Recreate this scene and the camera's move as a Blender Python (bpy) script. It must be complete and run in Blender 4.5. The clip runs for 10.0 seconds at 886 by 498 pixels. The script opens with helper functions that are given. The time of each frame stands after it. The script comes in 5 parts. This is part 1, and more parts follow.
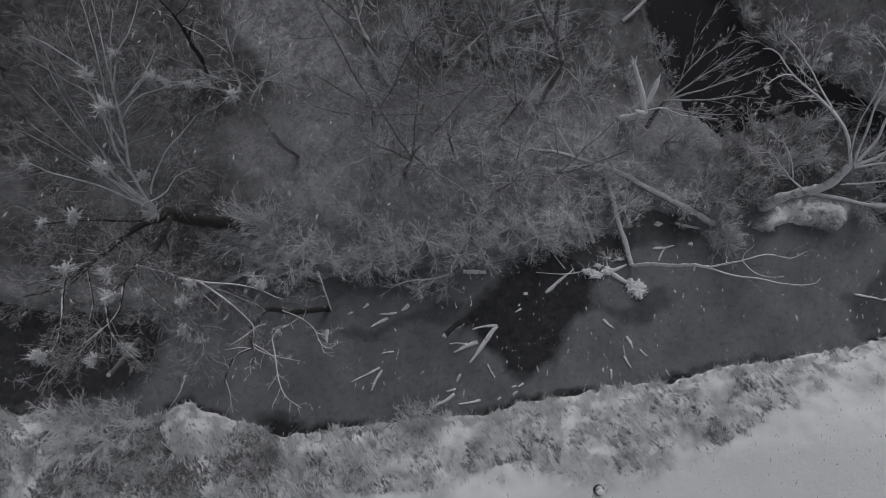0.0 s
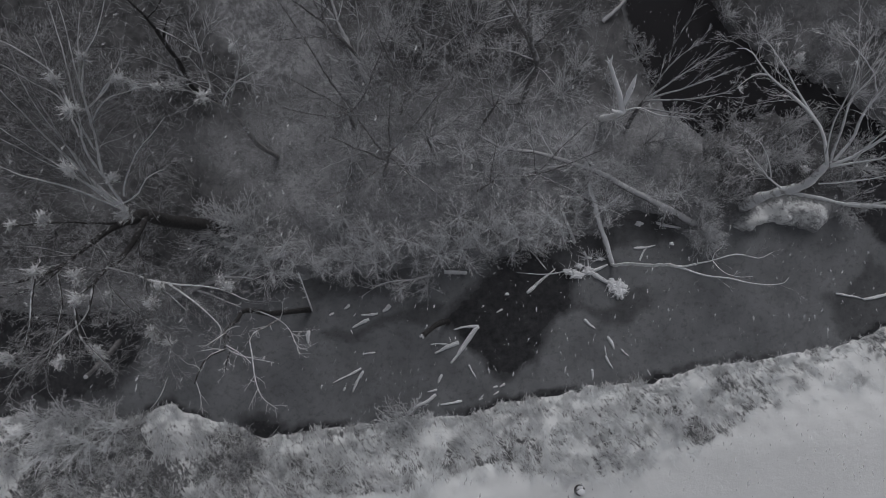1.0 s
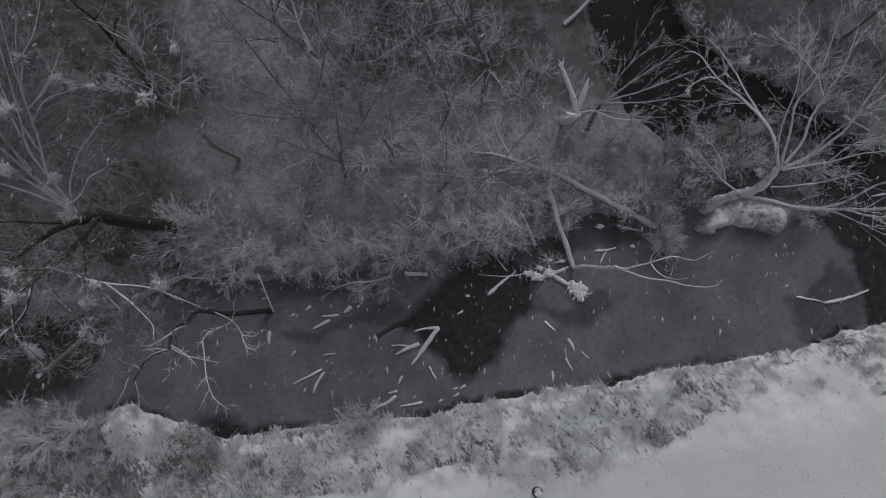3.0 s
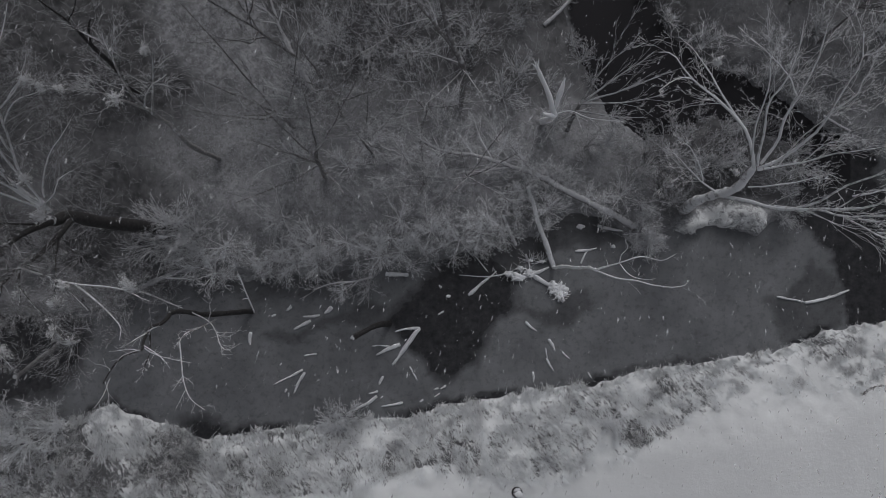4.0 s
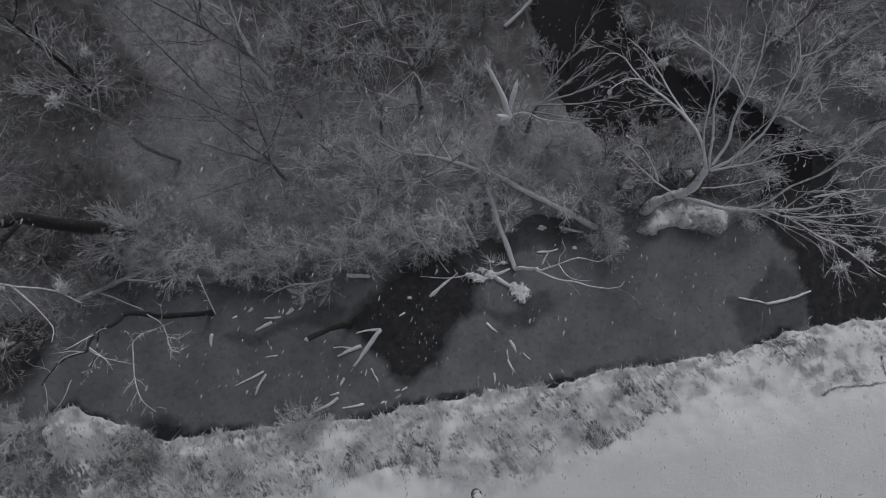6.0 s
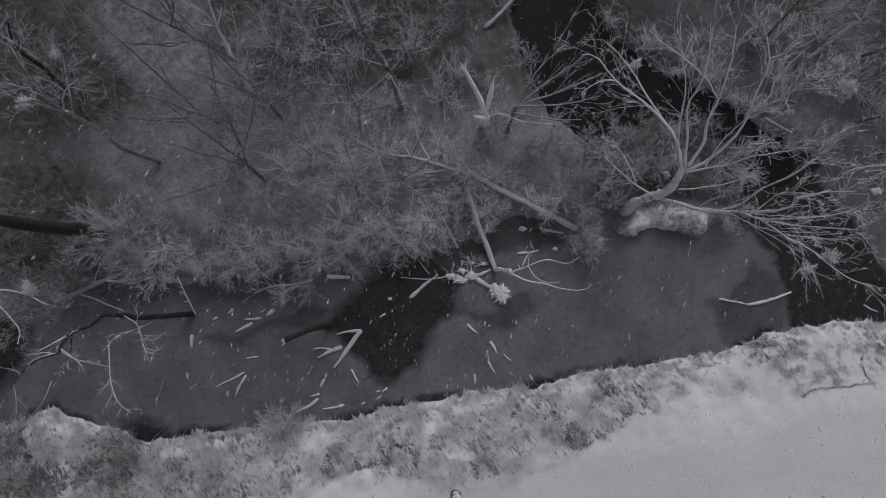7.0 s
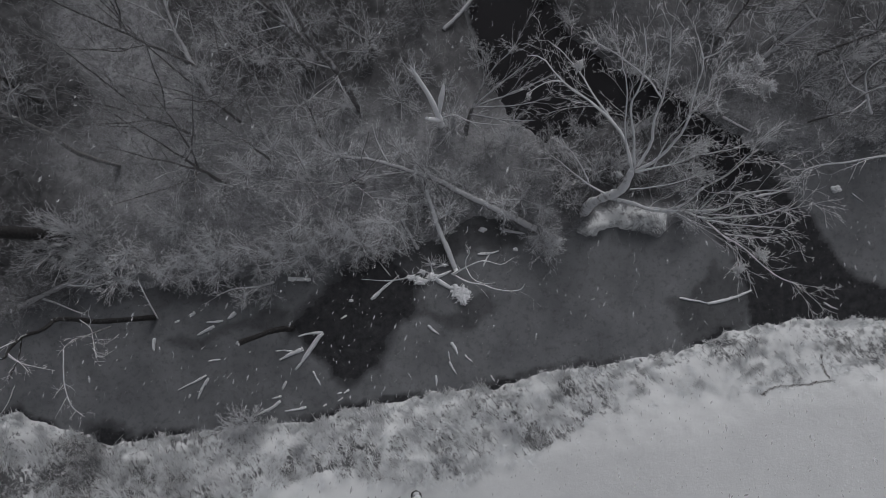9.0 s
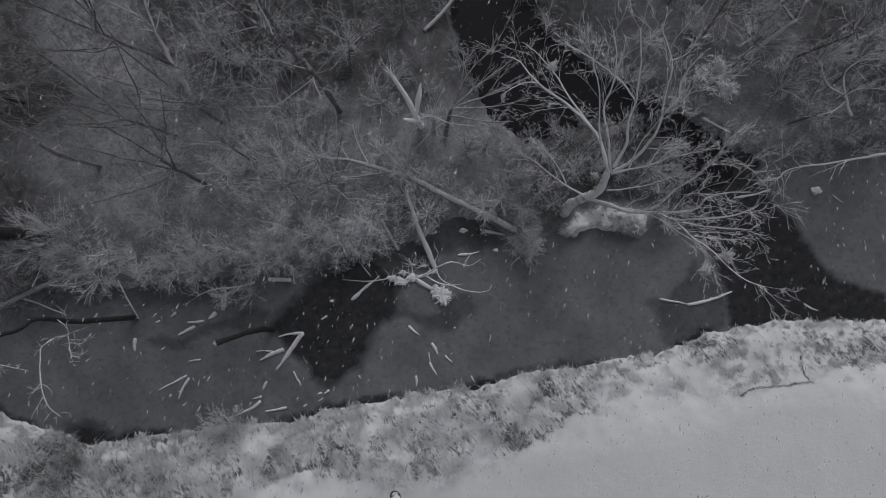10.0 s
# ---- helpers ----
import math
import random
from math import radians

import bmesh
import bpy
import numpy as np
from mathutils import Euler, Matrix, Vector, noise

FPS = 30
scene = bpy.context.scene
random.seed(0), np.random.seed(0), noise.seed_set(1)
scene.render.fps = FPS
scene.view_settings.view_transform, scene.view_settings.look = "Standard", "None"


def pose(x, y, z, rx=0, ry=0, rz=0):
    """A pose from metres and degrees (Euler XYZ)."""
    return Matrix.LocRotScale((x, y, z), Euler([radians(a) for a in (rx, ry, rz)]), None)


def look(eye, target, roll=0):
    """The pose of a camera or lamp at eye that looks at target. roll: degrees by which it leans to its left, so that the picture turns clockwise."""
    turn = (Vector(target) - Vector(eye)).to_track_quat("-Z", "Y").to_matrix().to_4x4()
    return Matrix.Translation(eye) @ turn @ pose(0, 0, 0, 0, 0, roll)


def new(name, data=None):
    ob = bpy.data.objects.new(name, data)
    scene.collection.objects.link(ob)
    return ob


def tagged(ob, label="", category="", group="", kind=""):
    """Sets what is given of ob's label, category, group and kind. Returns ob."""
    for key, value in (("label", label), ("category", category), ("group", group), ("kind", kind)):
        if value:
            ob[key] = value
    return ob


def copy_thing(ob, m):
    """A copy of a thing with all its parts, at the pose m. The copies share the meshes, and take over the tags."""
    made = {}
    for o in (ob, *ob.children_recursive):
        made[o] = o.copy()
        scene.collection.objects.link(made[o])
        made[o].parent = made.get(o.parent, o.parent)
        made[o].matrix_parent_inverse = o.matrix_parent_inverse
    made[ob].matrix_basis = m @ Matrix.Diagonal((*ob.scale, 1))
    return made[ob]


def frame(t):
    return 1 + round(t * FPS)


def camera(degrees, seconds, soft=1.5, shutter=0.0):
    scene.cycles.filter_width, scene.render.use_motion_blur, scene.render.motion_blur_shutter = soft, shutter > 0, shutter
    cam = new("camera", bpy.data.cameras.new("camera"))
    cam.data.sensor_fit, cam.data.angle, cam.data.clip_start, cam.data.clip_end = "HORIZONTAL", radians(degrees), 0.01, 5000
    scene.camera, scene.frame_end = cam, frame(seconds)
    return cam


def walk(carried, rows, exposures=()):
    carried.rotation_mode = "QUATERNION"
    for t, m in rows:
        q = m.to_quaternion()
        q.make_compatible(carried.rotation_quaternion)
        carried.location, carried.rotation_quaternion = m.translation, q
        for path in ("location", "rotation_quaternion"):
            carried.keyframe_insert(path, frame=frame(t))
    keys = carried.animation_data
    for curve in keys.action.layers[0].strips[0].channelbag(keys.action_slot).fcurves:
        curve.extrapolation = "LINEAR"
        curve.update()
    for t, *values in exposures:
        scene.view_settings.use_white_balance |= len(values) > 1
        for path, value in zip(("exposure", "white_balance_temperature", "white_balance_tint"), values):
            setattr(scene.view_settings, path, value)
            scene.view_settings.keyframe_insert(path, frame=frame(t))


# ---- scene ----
# ---- camera ----
cam = camera(72.0, 10.0, soft=0.75)
PATH = [
    (0, (-0.141, -0.671, 29.184), (-0.136, -0.619, 27.185), 5.3),
    (0.5, (0.318, -0.659, 29.18), (0.322, -0.607, 27.181), 4.5),
    (1, (0.796, -0.646, 29.19), (0.799, -0.594, 27.19), 2.9),
    (1.5, (1.263, -0.627, 29.208), (1.266, -0.575, 27.209), 3.1),
    (2, (1.751, -0.66, 29.225), (1.752, -0.604, 27.226), 1.6),
    (2.5, (2.237, -0.694, 29.243), (2.237, -0.635, 27.243), -0.0),
    (4, (3.688, -0.705, 29.29), (3.684, -0.643, 27.291), -3.9),
    (4.5, (4.156, -0.708, 29.287), (4.151, -0.646, 27.288), -4.3),
    (5, (4.627, -0.74, 29.285), (4.621, -0.674, 27.286), -5.0),
    (5.5, (5.104, -0.735, 29.279), (5.098, -0.668, 27.28), -5.4),
    (7, (6.546, -0.657, 29.263), (6.538, -0.591, 27.264), -7.2),
    (7.5, (7.033, -0.623, 29.269), (7.024, -0.559, 27.27), -8.4),
    (8, (7.516, -0.603, 29.261), (7.506, -0.539, 27.262), -8.9),
    (8.5, (7.988, -0.616, 29.293), (7.979, -0.551, 27.294), -8.8),
    (9, (8.496, -0.643, 29.331), (8.484, -0.575, 27.332), -10.8),
    (9.5, (8.982, -0.63, 29.346), (8.968, -0.563, 27.347), -11.9),
    (10, (9.448, -0.623, 29.365), (9.435, -0.555, 27.366), -11.5),
]

EXPOSURE, KELVIN, TINT = -0.80, 6300, 14.0
walk(cam, [(t, look(eye, target, roll)) for t, eye, target, roll in PATH], [(0.0, EXPOSURE, KELVIN, TINT), (10.0, EXPOSURE, KELVIN, TINT)])


# ---- world, sun, exposure ----
world = bpy.data.worlds.new("overcast_sky")
scene.world = world
world.use_nodes = True
wn, wl = world.node_tree.nodes, world.node_tree.links
sky = wn.new("ShaderNodeTexSky")
sky.sky_type, sky.sun_disc = "NISHITA", False
sky.sun_elevation, sky.sun_rotation = radians(38), radians(11)
sky.air_density, sky.dust_density = 1.0, 4.0
cloud = wn.new("ShaderNodeHueSaturation")
cloud.inputs["Saturation"].default_value = 0.12
wl.new(sky.outputs["Color"], cloud.inputs["Color"])
wl.new(cloud.outputs["Color"], wn["Background"].inputs["Color"])
wn["Background"].inputs["Strength"].default_value = 0.10

sun = new("sun", bpy.data.lights.new("sun", "SUN"))
sun.data.energy, sun.data.angle, sun.data.color = 0.9, radians(25), (1.0, 0.98, 0.95)
sun.matrix_world = look((4, 20, 16), (0, 0, 0))


# ---- materials ----
def shader(name, rough=0.8):
    mat = bpy.data.materials.new(name)
    mat.use_nodes = True
    nt = mat.node_tree
    bsdf = nt.nodes["Principled BSDF"]
    bsdf.inputs["Roughness"].default_value = rough
    return mat, nt, bsdf


def noise_node(nt, scale, detail=4.0, rough=0.6, coords="Object"):
    tc = nt.nodes.new("ShaderNodeTexCoord")
    n = nt.nodes.new("ShaderNodeTexNoise")
    n.inputs["Scale"].default_value, n.inputs["Detail"].default_value, n.inputs["Roughness"].default_value = scale, detail, rough
    nt.links.new(tc.outputs[coords], n.inputs["Vector"])
    return n.outputs["Fac"]


def ramp(nt, fac, a, b, lo=(0, 0, 0), hi=(1, 1, 1)):
    r = nt.nodes.new("ShaderNodeValToRGB")
    r.color_ramp.elements[0].position, r.color_ramp.elements[1].position = a, b
    r.color_ramp.elements[0].color, r.color_ramp.elements[1].color = (*lo, 1), (*hi, 1)
    nt.links.new(fac, r.inputs["Fac"])
    return r.outputs["Color"]


def math_node(nt, op, a, b=0.0, clamp=False):
    m = nt.nodes.new("ShaderNodeMath")
    m.operation, m.use_clamp = op, clamp
    for s, v in zip(m.inputs, (a, b)):
        if isinstance(v, (int, float)):
            s.default_value = v
        else:
            nt.links.new(v, s)
    return m.outputs[0]


def mix(nt, fac, a, b):
    m = nt.nodes.new("ShaderNodeMix")
    m.data_type = "RGBA"
    for s, v in ((m.inputs["Factor"], fac), (m.inputs["A"], a), (m.inputs["B"], b)):
        if isinstance(v, tuple):
            s.default_value = (*v, 1)
        elif isinstance(v, (int, float)):
            s.default_value = v
        else:
            nt.links.new(v, s)
    return m.outputs["Result"]


def bump(nt, bsdf, height, strength, distance):
    b = nt.nodes.new("ShaderNodeBump")
    b.inputs["Strength"].default_value, b.inputs["Distance"].default_value = strength, distance
    nt.links.new(height, b.inputs["Height"])
    nt.links.new(b.outputs["Normal"], bsdf.inputs["Normal"])


def attr(nt, name):
    a = nt.nodes.new("ShaderNodeAttribute")
    a.attribute_name = name
    return a.outputs["Fac"]


SNOW = (0.80, 0.83, 0.85)


def bark(name, dark, light, cover, frost=SNOW, grain=9.0):
    """Bark with snow or rime on the faces that look up; cover: how much of it."""
    mat, nt, bsdf = shader(name, 0.85)
    col = ramp(nt, noise_node(nt, grain, 5), 0.3, 0.72, dark, light)
    geo = nt.nodes.new("ShaderNodeNewGeometry")
    sep = nt.nodes.new("ShaderNodeSeparateXYZ")
    nt.links.new(geo.outputs["Normal"], sep.inputs[0])
    patch = math_node(nt, "MULTIPLY", math_node(nt, "SUBTRACT", noise_node(nt, 4.2, 7, 0.75), 0.5), 2.8)
    up = math_node(nt, "ADD", sep.outputs["Z"], patch)
    lay = nt.nodes.new("ShaderNodeMapRange")
    lay.interpolation_type = "SMOOTHSTEP"
    lay.inputs["From Min"].default_value, lay.inputs["From Max"].default_value = 1.05 - 1.5 * cover, 1.5 - 1.5 * cover
    nt.links.new(up, lay.inputs["Value"])
    nt.links.new(mix(nt, lay.outputs["Result"], col, frost), bsdf.inputs["Base Color"])
    bump(nt, bsdf, noise_node(nt, 40, 3), 0.5, 0.02)
    return mat


WILLOW_BARK = bark("willow_bark", (0.15, 0.149, 0.149), (0.34, 0.338, 0.34), 0.60, (0.70, 0.72, 0.74))
BARK_DARK = bark("dark_wet_bark", (0.014, 0.0135, 0.0135), (0.050, 0.048, 0.048), 0.30, (0.6, 0.62, 0.64))
BARK_GREY = bark("grey_bark", (0.09, 0.088, 0.088), (0.22, 0.216, 0.218), 0.49, (0.50, 0.51, 0.53))
BARK_PALE = bark("pale_snowy_bark", (0.20, 0.20, 0.204), (0.42, 0.42, 0.426), 0.80, (0.76, 0.78, 0.80))
BARE_WOOD = bark("bare_pale_wood", (0.60, 0.59, 0.575), (0.80, 0.79, 0.77), 0.95, (0.88, 0.90, 0.92))
DRIFT = bark("snowy_driftwood", (0.10, 0.09, 0.085), (0.22, 0.2, 0.19), 1.05, (0.74, 0.76, 0.78))
TWIG_RIME = bark("rimed_twigs", (0.20, 0.206, 0.214), (0.34, 0.347, 0.358), 0.75, (0.67, 0.69, 0.712), 3.0)
TWIG_DARK = bark("brown_twigs", (0.06, 0.060, 0.063), (0.14, 0.139, 0.142), 0.52, (0.50, 0.515, 0.535), 3.0)
TWIG_WHITE = bark("snowy_twigs", (0.30, 0.306, 0.315), (0.46, 0.468, 0.48), 0.95, (0.88, 0.90, 0.92), 3.0)
CLUMP_MAT = bark("snowy_mistletoe", (0.10, 0.10, 0.09), (0.20, 0.20, 0.18), 0.84, (0.86, 0.88, 0.90), 5.0)
TWIG_GREY = bark("grey_twigs", (0.045, 0.045, 0.046), (0.12, 0.12, 0.122), 0.42, (0.62, 0.635, 0.655), 3.0)
TWIG_BRUSH = bark("frosted_brush", (0.10, 0.101, 0.104), (0.20, 0.203, 0.208), 0.55, (0.50, 0.515, 0.535), 3.0)


def ground_material():
    mat, nt, bsdf = shader("snow_and_forest_floor", 0.9)
    litter = mix(nt, ramp(nt, noise_node(nt, 1.3, 5), 0.35, 0.7), (0.19, 0.195, 0.202), (0.36, 0.368, 0.379))
    litter = mix(nt, ramp(nt, noise_node(nt, 14, 4, 0.75), 0.50, 0.72), litter, (0.50, 0.51, 0.53))
    litter = mix(nt, math_node(nt, "MULTIPLY", ramp(nt, noise_node(nt, 5.5, 7, 0.8), 0.50, 0.62), 0.6), litter, (0.06, 0.061, 0.064))
    litter = mix(nt, attr(nt, "dark_litter"), litter, mix(nt, ramp(nt, noise_node(nt, 2.2, 5), 0.35, 0.7), (0.038, 0.039, 0.041), (0.125, 0.127, 0.131)))
    frosted = mix(nt, ramp(nt, noise_node(nt, 3.5, 7, 0.75), 0.42, 0.56), (0.46, 0.47, 0.485), (0.15, 0.153, 0.16))
    litter = mix(nt, attr(nt, "pale"), litter, frosted)
    tc = nt.nodes.new("ShaderNodeTexCoord")
    comb = nt.nodes.new("ShaderNodeMapping")
    comb.vector_type = "TEXTURE"
    comb.inputs["Rotation"].default_value, comb.inputs["Scale"].default_value = (0, 0, radians(38)), (0.11, 0.42, 0.3)
    nt.links.new(tc.outputs["Object"], comb.inputs["Vector"])
    slit = nt.nodes.new("ShaderNodeTexNoise")
    slit.inputs["Scale"].default_value, slit.inputs["Detail"].default_value, slit.inputs["Roughness"].default_value, slit.inputs["Distortion"].default_value = 1.0, 5, 0.7, 0.6
    nt.links.new(comb.outputs["Vector"], slit.inputs["Vector"])
    # strokes of bare straw and shadowed gaps between grass, put into the colour
    slits = math_node(nt, "MULTIPLY", math_node(nt, "SUBTRACT", slit.outputs["Fac"], 0.5), 2.2)
    snow = mix(nt, ramp(nt, noise_node(nt, 0.5, 5), 0.3, 0.7), (0.73, 0.75, 0.75), (0.80, 0.82, 0.82))
    speck = ramp(nt, noise_node(nt, 6.0, 7, 0.9), 0.665, 0.72)
    snow = mix(nt, math_node(nt, "MULTIPLY", speck, 0.6), snow, (0.30, 0.27, 0.24))
    edge = math_node(nt, "MULTIPLY", math_node(nt, "SUBTRACT", noise_node(nt, 3.0, 6, 0.75), 0.5), 1.5)
    cover = math_node(nt, "ADD", math_node(nt, "ADD", attr(nt, "snow"), edge), math_node(nt, "MULTIPLY", slits, attr(nt, "grassy")))
    nt.links.new(mix(nt, ramp(nt, cover, 0.38, 0.66), litter, snow), bsdf.inputs["Base Color"])
    bump(nt, bsdf, noise_node(nt, 4.5, 9, 0.72), 0.38, 0.06)
    return mat


def water_material():
    mat, nt, bsdf = shader("slush_ice_and_open_water", 0.1)
    warp = math_node(nt, "MULTIPLY", math_node(nt, "SUBTRACT", noise_node(nt, 2.4, 7, 0.7), 0.5), 0.42)
    lay = ramp(nt, math_node(nt, "ADD", attr(nt, "ice"), warp), 0.14, 0.88)
    grey = mix(nt, ramp(nt, noise_node(nt, 0.55, 4), 0.35, 0.68), (0.142, 0.149, 0.156), (0.212, 0.221, 0.230))
    grey = mix(nt, math_node(nt, "MULTIPLY", ramp(nt, noise_node(nt, 3.2, 5, 0.75), 0.50, 0.66), 0.6), grey, (0.085, 0.088, 0.09))
    grey = mix(nt, math_node(nt, "MULTIPLY", ramp(nt, noise_node(nt, 9, 5, 0.8), 0.62, 0.75), 0.4), grey, (0.34, 0.35, 0.36))
    grey = mix(nt, math_node(nt, "MULTIPLY", ramp(nt, noise_node(nt, 6.5, 4, 0.7), 0.62, 0.70), 0.5), grey, (0.05, 0.05, 0.052))
    nt.links.new(mix(nt, lay, (0.015, 0.0145, 0.0165), grey), bsdf.inputs["Base Color"])
    r = nt.nodes.new("ShaderNodeMapRange")
    r.inputs["To Min"].default_value, r.inputs["To Max"].default_value = 0.12, 0.75
    nt.links.new(lay, r.inputs["Value"])
    nt.links.new(r.outputs["Result"], bsdf.inputs["Roughness"])
    bsdf.inputs["IOR"].default_value = 1.33
    bump(nt, bsdf, noise_node(nt, 5, 4), 0.12, 0.03)
    return mat


def grass_material(name, straw, frost):
    mat, nt, bsdf = shader(name, 0.9)
    tint = nt.nodes.new("ShaderNodeNewGeometry").outputs["Random Per Island"]
    base = mix(nt, tint, straw, tuple(c * 0.45 for c in straw))
    f = math_node(nt, "ADD", math_node(nt, "MULTIPLY", attr(nt, "along"), 0.7), math_node(nt, "SUBTRACT", math_node(nt, "MULTIPLY", tint, 1.1), 0.2))
    nt.links.new(mix(nt, ramp(nt, f, 0.15, 0.65), base, frost), bsdf.inputs["Base Color"])
    return mat


GROUND_MAT = ground_material()
WATER_MAT = water_material()
GRASS_MAT = grass_material("rimed_dry_grass", (0.13, 0.127, 0.12), (0.81, 0.835, 0.845))
DARK_GRASS = grass_material("dark_dry_grass", (0.09, 0.08, 0.07), (0.4, 0.4, 0.4))

# ---- mesh helpers ----
rng = np.random.default_rng(11)


def unit(v):
    return v / np.maximum(np.linalg.norm(v, axis=-1, keepdims=True), 1e-9)


def mesh_of(name, verts, faces, smooth=True, **attributes):
    """A mesh from arrays: verts (n, 3), faces (m, 4), or a list of such arrays with 3 or 4 corners."""
    me = bpy.data.meshes.new(name)
    verts = np.asarray(verts, np.float32)
    faces = [np.asarray(f, np.int32) for f in (faces if isinstance(faces, list) else [faces]) if len(f)]
    loops = np.concatenate([f.ravel() for f in faces])
    sizes = np.concatenate([np.full(len(f), f.shape[1], np.int32) for f in faces])
    me.vertices.add(len(verts))
    me.vertices.foreach_set("co", verts.ravel())
    me.loops.add(len(loops))
    me.loops.foreach_set("vertex_index", loops)
    me.polygons.add(len(sizes))
    me.polygons.foreach_set("loop_start", np.concatenate([[0], np.cumsum(sizes)[:-1]]).astype(np.int32))
    me.polygons.foreach_set("use_smooth", np.full(len(sizes), smooth))
    for key, values in attributes.items():
        me.attributes.new(key, "FLOAT", "POINT").data.foreach_set("value", np.asarray(values, np.float32).ravel())
    me.update(calc_edges=True)
    return me


def put(name, me, material, parent=None, label=""):
    """A mesh as an object of its own or as a part of parent."""
    if not me.materials:
        me.materials.append(material)
    ob = new(name, me)
    ob.parent = parent
    if label:
        tagged(ob, label)
    return ob


def tubes(P, R, sides):
    """Tapered tubes along the polylines P (m, n, 3) with radii R (m, n)."""
    m, n, _ = P.shape
    T = unit(np.gradient(P, axis=1))
    mean = np.abs(unit(P[:, -1] - P[:, 0]))
    ref = np.eye(3)[np.argmin(mean, axis=1)][:, None, :]
    A = unit(np.cross(T, ref))
    B = np.cross(T, A)
    a = np.arange(sides) * 2 * math.pi / sides
    ring = A[:, :, None] * np.cos(a)[:, None] + B[:, :, None] * np.sin(a)[:, None]
    V = P[:, :, None] + ring * R[:, :, None, None]
    i = np.arange(m)[:, None, None] * n * sides + np.arange(n - 1)[None, :, None] * sides
    j, k = np.arange(sides)[None, None], (np.arange(sides)[None, None] + 1) % sides
    F = np.stack([i + j, i + k, i + sides + k, i + sides + j], -1).reshape(-1, 4)
    return V.reshape(-1, 3), F


def spikes(P, R):
    """Pointed three-sided twigs from the first to the last points of P."""
    a, b = P[:, 0], P[:, -1]
    V, _ = tubes(np.stack([a, b], 1), np.stack([R[:, 0], R[:, 0] * 0.02], 1), 3)
    V = V.reshape(-1, 6, 3)
    V = np.concatenate([V[:, :3], b[:, None]], 1).reshape(-1, 3)
    i = np.arange(len(P))[:, None] * 4
    return V, np.concatenate([i + np.array([[0, 1, 3]]), i + np.array([[1, 2, 3]]), i + np.array([[2, 0, 3]])])


def joined(pieces):
    V, F, base = [], {3: [], 4: []}, 0
    for v, f in pieces:
        V.append(v), F[f.shape[1]].append(f + base)
        base += len(v)
    return np.concatenate(V), [np.concatenate(f) for f in F.values() if f]


def curve(points, n, wiggle=0.0):
    """A smooth line of n points through a few given ones."""
    p = np.array(points, float)
    q = np.vstack([2 * p[0] - p[1], p, 2 * p[-1] - p[-2]])
    s = np.linspace(0, len(p) - 1, n)
    i = np.minimum(s.astype(int), len(p) - 2)
    f = (s - i)[:, None]
    a, b, c, d = q[i], q[i + 1], q[i + 2], q[i + 3]
    out = 0.5 * (2 * b + (c - a) * f + (2 * a - 5 * b + 4 * c - d) * f ** 2 + (3 * b - a - 3 * c + d) * f ** 3)
    if wiggle:
        size = np.linalg.norm(p[-1] - p[0]) * wiggle
        jig = rng.normal(size=(n, 3)) * size
        jig = (jig + np.roll(jig, 1, axis=0) + np.roll(jig, -1, axis=0)) / 1.7
        jig[0] = 0
        out = out + jig
    return out


def grow(P, R, k, length, spread, lift=0.0, n=4, start=(0.25, 1.0), thin=0.55, wiggle=0.14, taper=0.25, least=0.006, droop=0.0):
    """k children on each line of P: side shoots with lengths in parts of the parent's."""
    m, pn, _ = P.shape
    idx = np.repeat(np.arange(m), k)
    s = rng.uniform(*start, size=m * k)
    i = np.minimum((s * (pn - 1)).astype(int), pn - 2)
    f = (s * (pn - 1) - i)[:, None]
    p = P[idx, i] * (1 - f) + P[idx, i + 1] * f
    d = unit(P[idx, i + 1] - P[idx, i])
    r = R[idx, i] * (1 - f[:, 0]) + R[idx, i + 1] * f[:, 0]
    whole = np.linalg.norm(np.diff(P, axis=1), axis=2).sum(1)[idx]
    rnd = rng.normal(size=(m * k, 3))
    side = unit(rnd - (rnd * d).sum(1, keepdims=True) * d)
    a = np.radians(rng.uniform(*spread, size=m * k))[:, None]
    c = unit(d * np.cos(a) + side * np.sin(a) + np.array([0, 0, lift]))
    L = (whole * rng.uniform(*length, size=m * k) * (1.15 - 0.5 * s))[:, None]
    line = [p]
    turn = rng.normal(size=c.shape) * wiggle * 0.5
    for _ in range(n - 1):
        c = unit(c + turn + rng.normal(size=c.shape) * wiggle - np.array([0, 0, droop]))
        line.append(line[-1] + c * L / (n - 1))
    r0 = np.maximum(r * thin, least)
    return np.stack(line, 1), np.maximum(r0[:, None] * np.linspace(1, taper, n)[None], least * 0.75)


def thing(name, at, label, category, group="", kind=""):
    ob = new(name)
    ob.empty_display_size = 0.3
    ob.location = at
    return tagged(ob, label, category, group, kind)


def local(points, base):
    return [tuple(a - b for a, b in zip(p, base)) for p in points]


def limb_mesh(points, r0, r1, sides, n=12, wiggle=0.008, knobs=0.05, cap=False):
    line = curve(points, n, wiggle)
    rad = np.linspace(r0, r1, n) * (1 + rng.normal(size=n) * knobs)
    P, R = line[None], rad[None]
    if cap:
        d0, d1 = unit(line[0] - line[1]), unit(line[-1] - line[-2])
        P = np.vstack([line[0] + d0 * 0.01, line[0] + d0 * 0.008, line, line[-1] + d1 * 0.008, line[-1] + d1 * 0.01])[None]
        R = np.concatenate([[0.001], [rad[0] * 0.92], rad, [rad[-1] * 0.92], [0.001]])[None]
    return P, R


